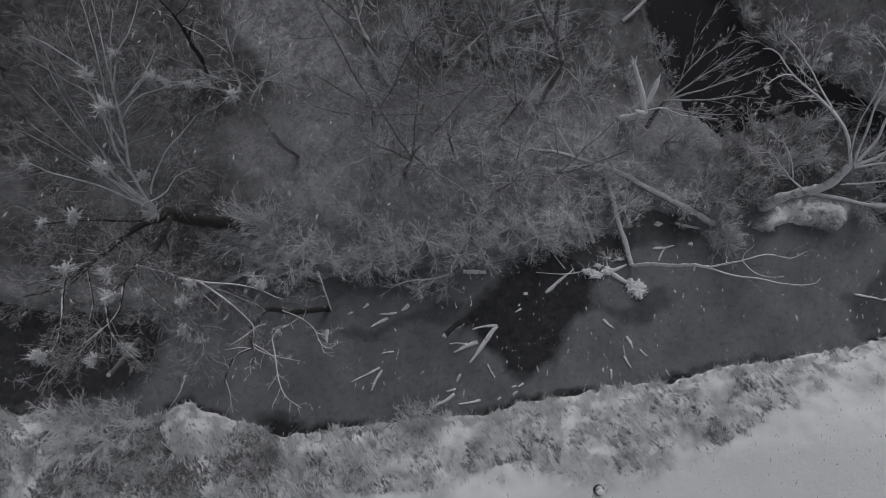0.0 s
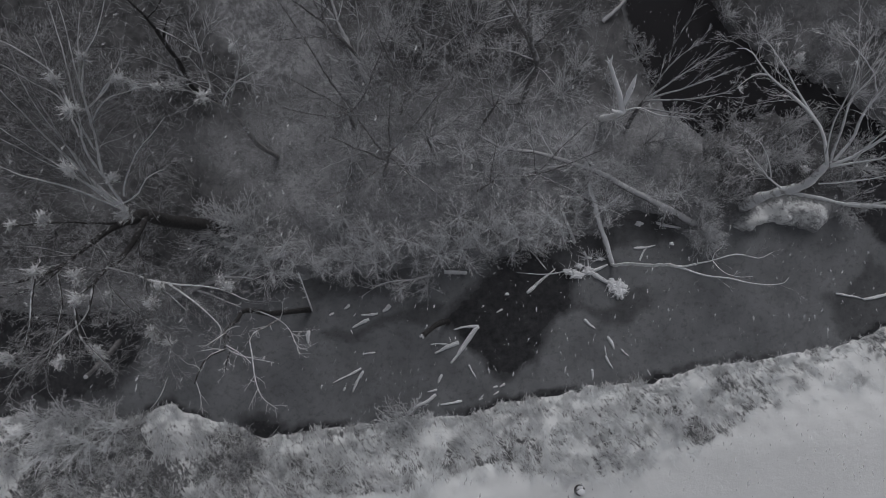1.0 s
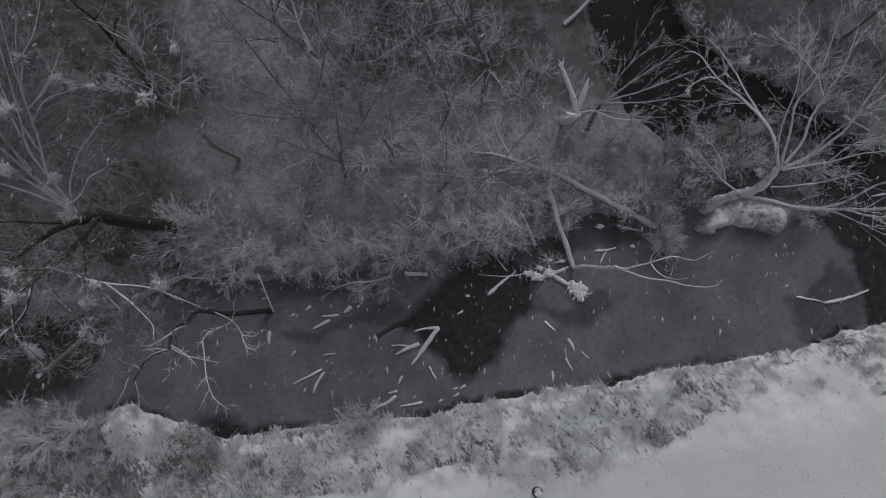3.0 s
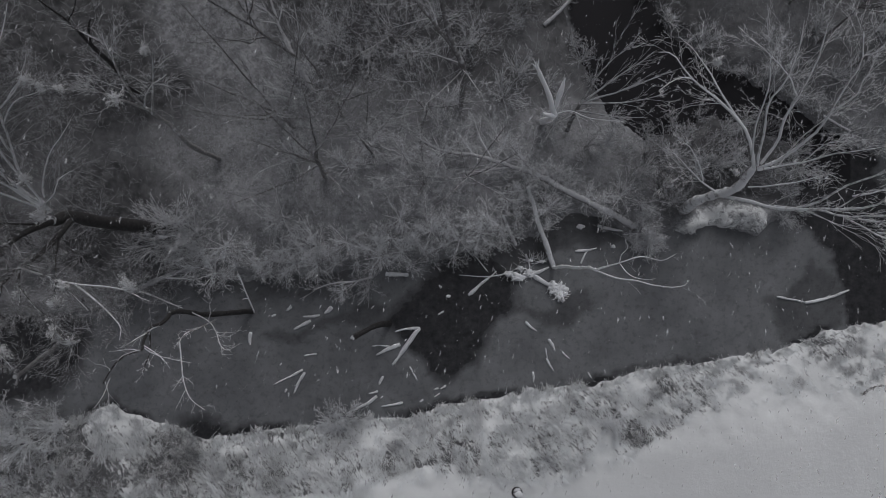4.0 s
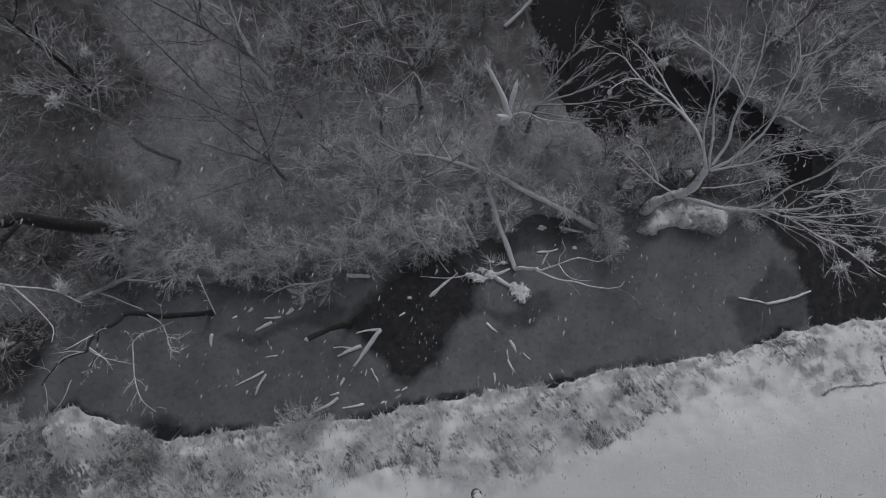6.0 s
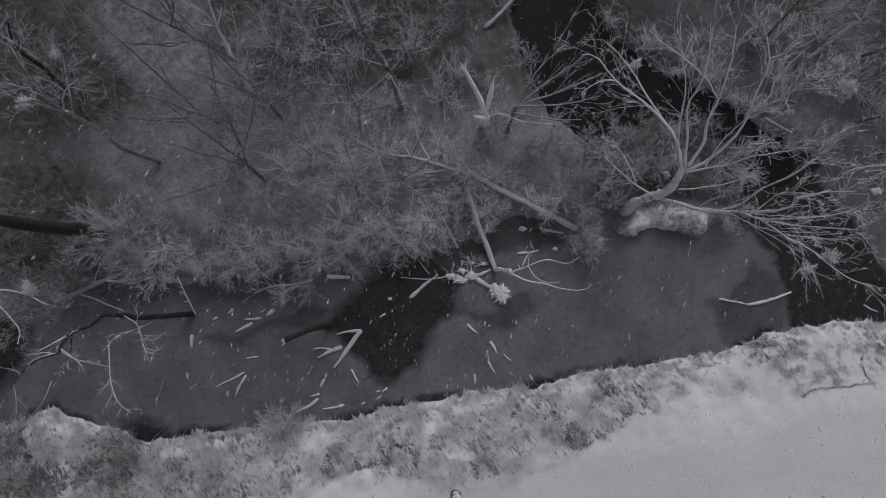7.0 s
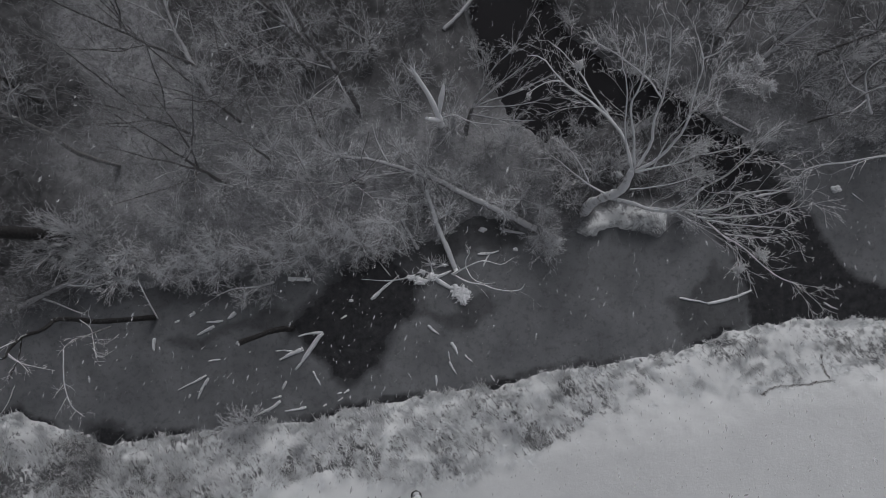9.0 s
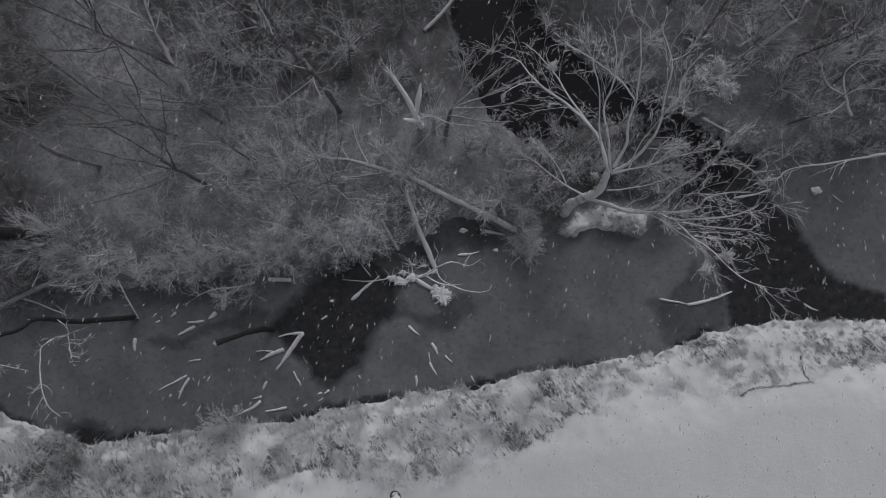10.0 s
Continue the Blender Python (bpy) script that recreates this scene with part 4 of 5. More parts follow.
tree("fallen_tree", "grey tree fallen in the wood, its thin branches snowy", b,
     ([b, (28.60, 9.74, 1.20), (29.62, 10.31, 1.80)], 0.11, 0.09),
     [([(28.66, 9.75, 1.30), (27.80, 10.04, 2.20), (27.03, 10.26, 2.80)], 0.05, 0.015), ([(28.86, 9.87, 1.40), (29.40, 9.69, 2.40)], 0.05, 0.015)],
     BARK_GREY, TWIG_WHITE, shoots=((6, (0.25, 0.5), 4), (4, (0.3, 0.6), 3), (3, (0.35, 0.6), 2)), category="fallen tree", group="fallen trunks", thin=0.34)
b = (28.57, 6.45, 0.70)
tree("forest_tree", "low crooked tree with pale snow-lined branches", b,
     ([b, (27.84, 6.62, 1.60), (27.21, 6.92, 2.40)], 0.09, 0.07),
     [([(27.21, 6.92, 2.40), (26.68, 7.55, 3.20), (26.88, 7.96, 3.80), (27.39, 7.87, 4.40)], 0.05, 0.015), ([(27.53, 6.77, 2.00), (26.41, 6.11, 2.60), (24.93, 5.83, 3.00)], 0.045, 0.012),
      ([(27.21, 6.92, 2.40), (27.52, 7.04, 3.00), (28.17, 6.80, 3.60)], 0.045, 0.012), ([(27.21, 6.92, 2.40), (25.94, 7.19, 3.20), (25.10, 8.03, 4.00)], 0.04, 0.012)],
     BARK_PALE, TWIG_WHITE, shoots=((6, (0.2, 0.45), 4), (4, (0.3, 0.6), 3), (3, (0.35, 0.6), 2)), thin=0.34, least=0.006, wiggle=0.22)
b = (11.59, 8.84, 0.10)
tree("dead_branch", "thin brown dead branch lying out over the dark pool", b, ([b, (11.81, 9.72, 0.90), (12.47, 10.95, 1.60)], 0.05, 0.015), [], BARK_DARK, TWIG_DARK, shoots=((7, (0.3, 0.6), 4), (4, (0.3, 0.6), 2)), spread=(8, 25), category="branch")

# dead trees that rise out of the water
b = (8.91, -0.67, 0.00)
tree("dead_tree", "slender dead tree rising from the river, its thin branches bare", b,
     ([b, (8.86, -0.69, 4.00), (8.74, -0.73, 8.90)], 0.085, 0.045),
     [([(8.65, -0.78, 8.90), (8.97, -0.64, 9.80), (9.08, -0.57, 10.50), (9.59, -0.39, 11.00), (10.09, -0.51, 11.30), (10.44, -0.31, 11.50)], 0.032, 0.006), ([(8.65, -0.78, 8.90), (9.15, -1.05, 9.80), (9.63, -1.10, 10.50), (9.96, -1.25, 11.00), (10.56, -1.26, 11.50), (10.74, -1.08, 11.70)], 0.030, 0.006), ([(9.08, -0.57, 10.50), (9.26, -0.90, 10.80), (9.56, -1.06, 11.10), (9.92, -1.04, 11.30)], 0.014, 0.005), ([(9.08, -0.57, 10.50), (9.09, -0.33, 10.70), (9.18, -0.13, 11.00), (9.07, 0.11, 11.20)], 0.014, 0.005), ([(8.92, -0.64, 9.80), (8.82, -0.48, 10.00)], 0.016, 0.006)],
     BARE_WOOD, TWIG_GREY, shoots=((5, (0.10, 0.28), 5), (3, (0.3, 0.6), 3)), spread=(20, 55), wiggle=0.2, least=0.0042, category="dead tree", group="dead trees in the river")
b = (-5.55, -2.75, 0.00)
tree("dead_tree", "dark dead tree arching out of the river, snow along its limbs", b,
     ([b, (-6.48, -2.67, 3.00), (-6.84, -2.40, 4.60), (-7.11, -2.44, 5.30)], 0.14, 0.085),
     [([(-7.11, -2.43, 5.20), (-7.03, -2.75, 6.10), (-6.95, -2.86, 7.20), (-6.62, -3.23, 8.40), (-6.51, -3.43, 8.80), (-6.76, -3.60, 9.60), (-6.72, -4.19, 10.60)], 0.085, 0.02), ([(-6.36, -2.94, 2.40), (-6.50, -3.13, 3.60), (-6.80, -3.31, 4.40), (-6.83, -3.58, 5.00)], 0.045, 0.02, WILLOW_BARK), ([(-6.83, -3.63, 5.00), (-6.58, -4.41, 5.40), (-6.36, -5.38, 5.50), (-6.05, -5.79, 5.60), (-5.50, -6.11, 5.80)], 0.032, 0.008, WILLOW_BARK), ([(-6.60, -3.33, 8.50), (-6.30, -3.57, 8.40), (-5.72, -3.76, 8.40), (-4.90, -3.90, 8.50)], 0.024, 0.007, WILLOW_BARK), ([(-6.97, -2.88, 7.20), (-6.66, -3.56, 7.80), (-6.63, -4.08, 8.20), (-6.67, -4.38, 8.40)], 0.034, 0.008),
      ([(-6.67, -2.50, 4.20), (-5.66, -2.73, 5.20), (-4.97, -3.01, 6.20), (-4.69, -3.43, 6.60), (-4.43, -3.82, 6.80)], 0.028, 0.007, WILLOW_BARK), ([(-4.73, -3.39, 6.60), (-4.33, -3.70, 6.80), (-3.74, -3.42, 7.00)], 0.016, 0.006, WILLOW_BARK)],
     BARK_DARK, TWIG_WHITE, shoots=((8, (0.10, 0.30), 5), (4, (0.3, 0.6), 3)), spread=(25, 65), wiggle=0.2, least=0.0042, category="dead tree", group="dead trees in the river")
b = (1.05, -3.35, 0.00)
tree("broken_trunk", "dark broken trunk leaning out of the river, snow on its top", b,
     ([b, (0.63, -3.30, 1.60), (-0.04, -3.53, 4.50)], 0.15, 0.105), [], BARK_DARK, TWIG_RIME, shoots=(), category="dead tree", group="dead trees in the river")
b = (-14.59, -4.17, 0.00)
tree("broken_trunk", "pale broken trunk leaning out of dark water", b,
     ([b, (-13.58, -4.48, 3.00), (-13.01, -4.90, 5.50)], 0.12, 0.085), [], BARK_GREY, TWIG_RIME, shoots=(), category="dead tree", group="dead trees in the river")

# trunks that lie against the bank
def fallen(label, pts, r0, r1, mat, twigs=()):
    tree("fallen_tree", label, pts[0], (pts, r0, r1), [], mat, TWIG_WHITE, shoots=twigs, category="fallen tree", group="fallen trunks")


fallen("pale snow-dusted trunk slanting from the wood into the river", [(8.90, -0.62, 0.05), (8.34, 0.73, 0.60), (7.84, 2.21, 1.00), (7.56, 3.06, 1.10)], 0.135, 0.10, WILLOW_BARK)
fallen("pale trunk slanting over the river edge under brush", [(-11.97, -2.12, 0.20), (-10.39, -1.48, 0.50), (-8.88, -0.89, 0.70), (-6.12, 0.05, 0.70)], 0.16, 0.11, BARK_GREY, ((4, (0.2, 0.4), 4), (3, (0.3, 0.6), 3)))
fallen("thin snowy stem hanging into the river", [(-5.41, -2.79, 0.05), (-5.58, -1.88, 0.70), (-5.80, -0.95, 1.20)], 0.042, 0.03, WILLOW_BARK, ((7, (0.12, 0.3), 4), (3, (0.3, 0.6), 3)))
fallen("snowy branch with thin twigs lying over the river edge", [(0.20, -1.12, 0.10), (-0.62, -1.35, 0.30), (-1.60, -1.42, 0.25), (-2.60, -1.75, 0.10)], 0.055, 0.02, BARK_PALE, ((14, (0.15, 0.4), 5), (4, (0.3, 0.6), 3)))
fallen("pale broken log lying at the edge of the pool", [(21.63, 6.41, 0.60), (23.05, 5.71, 0.40)], 0.08, 0.06, BARK_GREY)
fallen("grey trunk lying out over the dark pool", [(8.50, 10.83, 0.50), (9.31, 11.56, 0.70), (10.12, 12.44, 0.90)], 0.11, 0.09, BARK_GREY)
fallen("short snowy trunk propped in brush at the water", [(7.11, 0.36, 0.10), (6.37, 1.77, 1.00)], 0.10, 0.08, BARK_GREY)
fallen("snow-covered log at the foot of the brush", [(0.90, -0.98, 0.10), (1.97, -1.03, 0.20)], 0.10, 0.09, DRIFT)

# ---- the wood ----
def wild_tree(height, seed_lean, bark_mat, twig_mat, label):
    base = (0, 0, 0)
    top = (seed_lean[0], seed_lean[1], height * 0.5)
    limbs = []
    for i in range(6):
        a, z = i * 1.05 + rng.uniform(-0.4, 0.4), rng.uniform(0.28, 0.5) * height
        f = z / (height * 0.5)
        p = Vector((top[0] * f, top[1] * f, z))
        out = Vector((math.cos(a), math.sin(a), 0)) * rng.uniform(1.2, 2.6)
        limbs.append(([p, p + out * 0.45 + Vector((0, 0, height * 0.14)), p + out + Vector((0, 0, rng.uniform(0.28, 0.5) * height))], rng.uniform(0.028, 0.045), 0.010))
    limbs = [([tuple(q) for q in pts], r0, r1) for pts, r0, r1 in limbs]
    return tree("forest_tree", label, base, ([base, (top[0] * 0.5, top[1] * 0.5, height * 0.26), top], rng.uniform(0.065, 0.09), 0.035), limbs,
                bark_mat, twig_mat, shoots=((8, (0.3, 0.55), 4), (6, (0.3, 0.6), 3), (4, (0.35, 0.7), 2)), group="trees of the wood", least=0.0048, wiggle=0.13, thin=0.34, split=False)


def shrub(stems, height, width, twig_mat, label):
    root = thing("shrub", (0, 0, 0), label, "shrub", "brush on the banks")
    a = rng.uniform(0, 2 * math.pi, stems)
    r = np.sqrt(rng.uniform(0.02, 1, stems)) * width
    d = np.stack([np.cos(a) * r, np.sin(a) * r, height * rng.uniform(0.6, 1.0, stems) * (1 - 0.35 * (r / width) ** 2)], 1)
    s = np.linspace(0, 1, 5)[None, :, None]
    P = d[:, None] * s + np.stack([np.cos(a), np.sin(a), 0 * a], 1)[:, None] * (s * (1 - s)) * -0.25 * width + rng.normal(size=(stems, 5, 3)) * 0.05 * s
    R = np.linspace(0.018, 0.008, 5)[None].repeat(stems, 0)
    for k in range(stems):
        put("stem", mesh_of("stem", *tubes(P[k:k + 1], R[k:k + 1], 4)), twig_mat, root)
    P1, R1 = grow(P, R, 8, (0.25, 0.5), (20, 55), 0.1, n=3, least=0.0055)
    P2, R2 = grow(P1, R1, 4, (0.35, 0.7), (20, 55), 0.0, n=2, least=0.0065)
    P3, R3 = grow(P2, R2, 2, (0.3, 0.6), (25, 60), 0.0, n=2, least=0.006, start=(0.15, 0.95))
    put("crown", mesh_of("crown", *joined([tubes(P1, R1, 3), spikes(P2, R2), spikes(P3, R3)])), twig_mat, root)
    return root


def inside(outline, p):
    return signed(outline, np.array([p[0]]), np.array([p[1]]))[0] < 0


RIMED, BROWN = "bare grey forest tree with rime on its fine branches", "tall bare forest tree with thin brown branches"
templates = [wild_tree(9.5, (0.5, 0.3), BARK_GREY, TWIG_RIME, RIMED), wild_tree(11.5, (-0.7, 0.2), BARK_GREY, TWIG_DARK, BROWN),
             wild_tree(8.0, (0.2, -0.6), BARK_GREY, TWIG_RIME, RIMED), wild_tree(12.0, (0.8, 0.5), BARK_GREY, TWIG_DARK, BROWN)]
stood = [0] * 4
spots = [(-20.5, 8.5), (-18.0, 13.0)]
placed = [(4.40, 6.87), (-10.0, 1.0), (-2.0, 11.0), (-7, 4.5)]


def free(p, gap):
    return all(math.dist(p, q) > gap for q in placed)


def shore(p):
    return float(shore_distance(np.array([p[0]]), np.array([p[1]]))[0])


trees = []
for p in spots:
    trees.append(p), placed.append(p)
tries = 0
while len(trees) < 40 and tries < 6000:
    tries += 1
    p = (rng.uniform(-23, 33), rng.uniform(2.5, 14.5))
    if shore(p) > 1.2 and free(p, 2.0) and not inside(CLEARING, p) and not (p[0] < -3.5 and p[1] > 0.5 and p[1] < 13) and signed(PALE_GROUND, np.array([p[0]]), np.array([p[1]]))[0] > 0.4:
        trees.append(p), placed.append(p)
for p in trees:
    i = int(rng.choice([1, 3] if p[0] < -1 or (p[1] > 10 and p[0] < 8) else [0, 2]))
    m = pose(p[0], p[1], floor_at(*p) - 0.05, 0, 0, rng.uniform(0, 360)) @ Matrix.Scale(rng.uniform(0.8, 1.1), 4)
    if stood[i]:
        copy_thing(templates[i], m)
    else:
        templates[i].matrix_basis = m
    stood[i] += 1

shrubs = [shrub(14, h, w, mat, text) for h, w, mat, text in (
    (2.0, 1.3, TWIG_RIME, "dense grey shrub of fine rimed twigs"), (2.6, 1.6, TWIG_RIME, "tall grey shrub of fine rimed twigs"),
    (1.6, 1.2, TWIG_RIME, "low spreading shrub of rimed twigs"), (2.2, 1.5, TWIG_DARK, "brown thin-twigged shrub with a little rime"),
    (1.9, 1.3, TWIG_WHITE, "snowy-twigged shrub hanging over the river edge"), (1.5, 1.5, TWIG_WHITE, "low snowy shrub spreading over the water"))]
used = [0] * len(shrubs)


def plant(i, p, size):
    m = pose(p[0], p[1], floor_at(*p) - 0.06, 0, 0, rng.uniform(0, 360)) @ Matrix.Scale(size, 4)
    if not used[i]:
        shrubs[i].matrix_basis = m
    else:
        copy_thing(shrubs[i], m)
    used[i] += 1


spots = [(-7.20, -0.90), (-5.04, -0.69), (-2.34, -0.56), (-0.45, -0.49), (1.72, 0.10), (3.61, 0.37), (5.38, 0.91), (13.11, 1.16), (12.04, 2.66), (13.95, 3.06), (-3.96, 0.12), (-9.10, -0.28), (8.51, 1.99), (7.14, 1.72)]
spots = spots + [(-8.29, -0.69), (-6.12, -0.56), (-3.42, -0.48), (-1.40, -0.49), (0.63, -0.17), (2.66, 0.23), (4.43, 0.64), (-5.32, 0.12), (-2.34, 0.38), (0.36, 0.65), (3.08, 1.05), (-10.18, 0.13), (-9.78, 0.72)]
spots = spots + [(-7.7, 0.0), (-6.6, 0.3), (-4.6, -0.3), (-3.0, 0.2), (-1.8, 0.1), (-0.9, 0.5), (0.0, 0.2), (1.2, 0.7), (2.2, 0.9), (3.9, 1.4), (4.9, 1.7), (5.8, 1.6), (6.4, 0.9), (7.45, 2.9), (7.9, 2.4), (6.7, 2.5), (-2.6, 1.1), (1.6, 1.6), (10.4, 2.6), (11.2, 2.3)]
for k, p in enumerate(spots):
    plant(4 + k % 2 if p[0] > -9.5 else 3, p, rng.uniform(0.7, 0.95))
feet = [(-8.5, 0.65), (-8.9, 1.3), (-8.0, 1.0), (-7.6, 0.2), (-9.2, 0.5)]
for p in feet:
    plant(0, p, rng.uniform(1.0, 1.3))
bushes = [(8.7, 3.4), (9.5, 3.0), (7.6, 4.1), (13.2, 4.6), (14.8, 6.2), (16.0, 6.5), (17.8, 6.2), (18.9, 5.6), (20.4, 3.9), (12.2, 4.8), (11.4, 5.2), (15.8, 4.8), (17.4, 4.4), (19.6, 2.9), (12.8, 3.9), (10.4, 5.0), (14.10, 4.88), (15.21, 5.55), (15.51, 3.85), (13.67, 3.23), (16.85, 5.67), (19.27, 4.14), (20.24, 4.68), (18.03, 3.33), (16.28, 4.17), (14.48, 2.40), (12.98, 2.28), (12.45, 3.38)]
for k, p in enumerate(bushes):
    plant((0, 2, 0, 3)[k % 4], p, rng.uniform(0.75, 1.05) * (0.8 if p[1] > 4.4 else 1.0))
fringe = [(2.04, -0.55), (3.12, -0.44), (4.15, -0.12), (5.18, 0.20), (6.00, 0.42), (-3.96, -0.91), (-6.80, -1.07)]
for p in fringe:
    plant(5, p, rng.uniform(0.65, 0.85))
near = list(spots) + bushes + fringe + feet
walked = 0.0
for (ax, ay), (bx, by) in zip(NORTH[2:-2], NORTH[3:-1]):
    L = math.dist((ax, ay), (bx, by))
    while walked < L:
        p = (ax + (bx - ax) * walked / L + rng.uniform(-0.3, 0.3), ay + (by - ay) * walked / L + rng.uniform(-0.2, 0.5))
        if -0.4 < shore(p) < 1.0 and all(math.dist(p, q) > 0.8 for q in near) and signed(MOUND, np.array([p[0]]), np.array([p[1]]))[0] > 0.7:
            near.append(p)
            plant(int(rng.choice([3] if p[0] < -9.5 else [4, 5] if p[0] < 13 and p[1] < 4 else [0, 2])), p, rng.uniform(0.55, 0.9))
        walked += 1.0
    walked -= L
count, tries = 0, 0
while count < 84 and tries < 9000:
    tries += 1
    p = (rng.uniform(-23, 32), rng.uniform(-1.5, 13.5))
    if shore(p) > 0.3 and p[1] > -2 + 0.03 * p[0] and all(math.dist(p, q) > 1.3 for q in near) and signed(PALE_GROUND, np.array([p[0]]), np.array([p[1]]))[0] > 0.2 and signed(MOUND, np.array([p[0]]), np.array([p[1]]))[0] > 0.5:
        near.append(p)
        if p[0] < -3.5 and p[1] > 1.5 and rng.uniform() < 0.7:
            count += 1
            continue
        kind = 3 if (p[0] < -5 and p[1] > 2 or p[0] < -8 and p[1] > -1 or p[1] > 10 and p[0] < 8) and rng.uniform() < 0.8 else int(rng.choice([0, 1, 2])) if p[1] > 6 else int(rng.choice([0, 2, 4, 4]))
        plant(kind, p, rng.uniform(0.75, 1.15))
        count += 1


# fine brush between the shrubs
n = 14000
x, y = rng.uniform(-23, 32, n), rng.uniform(-3.5, 14, n)
thick = value_noise(x * 0.45, y * 0.45, 71)
keep = (shore_distance(x, y) > 0.1) & ~is_south(x, y) & (thick + rng.uniform(-0.3, 0.3, n) > -0.15) & (signed(MOUND, x, y) > 0.2)
x, y = x[keep], y[keep]
z = ground_height(x, y)
a, h = rng.uniform(0, 6.28, len(x)), rng.uniform(0.25, 0.8, len(x))
s = np.linspace(0, 1, 4)[None, :, None]
P = np.stack([x, y, z - 0.03], 1)[:, None] + np.stack([np.cos(a) * 0.8, np.sin(a) * 0.8, 0.6 + 0 * a], 1)[:, None] * h[:, None, None] * s + rng.normal(size=(len(x), 4, 3)) * 0.05 * s
R = np.full((len(x), 4), 0.0045) * np.array([[1.2, 1.0, 0.8, 0.4]])
P2, R2 = grow(P, R, 3, (0.3, 0.7), (25, 65), 0.05, n=2, thin=0.9, least=0.004)
tagged(put("brush", mesh_of("brush", *joined([tubes(P[:, [0, 2, 3]], R[:, [0, 2, 3]], 3), spikes(P2, R2)])), TWIG_BRUSH), "tangle of low frosted brush on the forest floor", "brush", kind="stuff")


# ---- grass on the south bank ----
def blades(x, y, length, lean, width):
    n = len(x)
    z = ground_height(x, y)
    a = lean
    d = np.stack([np.cos(a), np.sin(a), np.zeros(n)], 1)
    side = np.stack([-np.sin(a), np.cos(a), np.zeros(n)], 1)
    flat = rng.uniform(0.5, 1.0, (n, 1))
    base = np.stack([x, y, z - 0.02], 1)
    up = np.array([0, 0, 1.0])
    L = length[:, None]
    p1 = base + d * L * 0.35 * flat + up * L * 0.50
    p2 = base + d * L * 1.0 * flat + up * L * 0.55 * (1.2 - 0.6 * flat)
    w = width[:, None] * side
    V = np.stack([base - w, base + w, p1 - w, p1 + w, p2 - w * 0.3, p2 + w * 0.3], 1).reshape(-1, 3)
    i = np.arange(n)[:, None] * 6
    F = np.concatenate([i + np.array([[0, 1, 3, 2]]), i + np.array([[2, 3, 5, 4]])])
    along = np.tile([0, 0, 0.5, 0.5, 1, 1], n)
    return V, F, along


def tufts(tx, ty, way, size, per, loose, fine, white=0.0):
    m = len(tx) * per
    x, y = np.repeat(tx, per) + rng.normal(size=m) * loose, np.repeat(ty, per) + rng.normal(size=m) * loose
    V, F, along = blades(x, y, np.repeat(size, per) * rng.uniform(0.5, 1.3, m), np.repeat(way, per) + rng.normal(size=m) * 0.85, rng.uniform(0.6, 1.4, m) * fine)
    return V, F, along + np.repeat(np.repeat(np.broadcast_to(white, len(tx)), per), 6)


n = 8500
tx, ty = rng.uniform(-22, 31, n), rng.uniform(-13, -1, n)
d, f = shore_distance(tx, ty), signed(FIELD, tx, ty)
wild = value_noise(tx * 0.8, ty * 0.8, 51)
right = smooth(8, 18, tx)
keep = is_south(tx, ty) & (d > 0.0) & (f > -0.3 + 1.3 * wild) & (wild + rng.uniform(-0.25, 0.25, n) > -0.12 + 0.10 * right)
for cx, cy, r in HUMPS:
    keep &= (np.hypot(tx - cx, ty - cy) > 0.75 * r) | (rng.uniform(0, 1, n) < 0.25)
tx, ty, wild = tx[keep], ty[keep], wild[keep]
way = 5.2 + 1.8 * value_noise(tx * 0.3, ty * 0.3, 61) + rng.normal(size=len(tx)) * 0.35
size = rng.uniform(0.3, 0.6, len(tx)) * (1 + 0.9 * wild) * (1 - 0.4 * smooth(8, 18, tx))
inner = len(tx)
edge_x = rng.uniform(-21, 30, 14000)
edge_y = rng.uniform(-10, 0, 14000)
edge_d = shore_distance(edge_x, edge_y)
on_edge = is_south(edge_x, edge_y) & (edge_d > -0.02) & (edge_d < 0.30) & (value_noise(edge_x * 1.6, edge_y * 1.6, 57) > -0.10)
tx, ty = np.concatenate([tx, edge_x[on_edge]]), np.concatenate([ty, edge_y[on_edge]])
way = np.concatenate([way, rng.uniform(1.0, 2.4, on_edge.sum())])
size = np.concatenate([size, rng.uniform(0.16, 0.36, on_edge.sum())])
white = np.where(np.arange(len(tx)) < inner, -0.05 + 0.75 * smooth(-9, -2, tx) + 0.6 * smooth(8, 14, tx) - 1.3 * value_noise(tx * 0.5, ty * 0.5, 67), 1.0)
V, F, along = tufts(tx, ty, way, size, 16, 0.07, 0.0065, white)
tagged(put("grass", mesh_of("grass", V, F, along=along), GRASS_MAT), "tall dry grass bent over and white with rime", "grass", kind="stuff")

tx, ty = rng.uniform(14, 20, 60), rng.uniform(0, 4, 60)
keep = (signed(MOUND, tx, ty) < 0.15) & (shore_distance(tx, ty) > 0)
tx, ty = tx[keep], ty[keep]
V, F, along = tufts(tx, ty, 4.7 + rng.normal(size=len(tx)) * 0.7, rng.uniform(0.2, 0.4, len(tx)), 18, 0.1, 0.006, 0.5)
tagged(put("grass", mesh_of("grass", V, F, along=along), GRASS_MAT), "rimed grass tussock on the snowy point", "grass", kind="stuff")

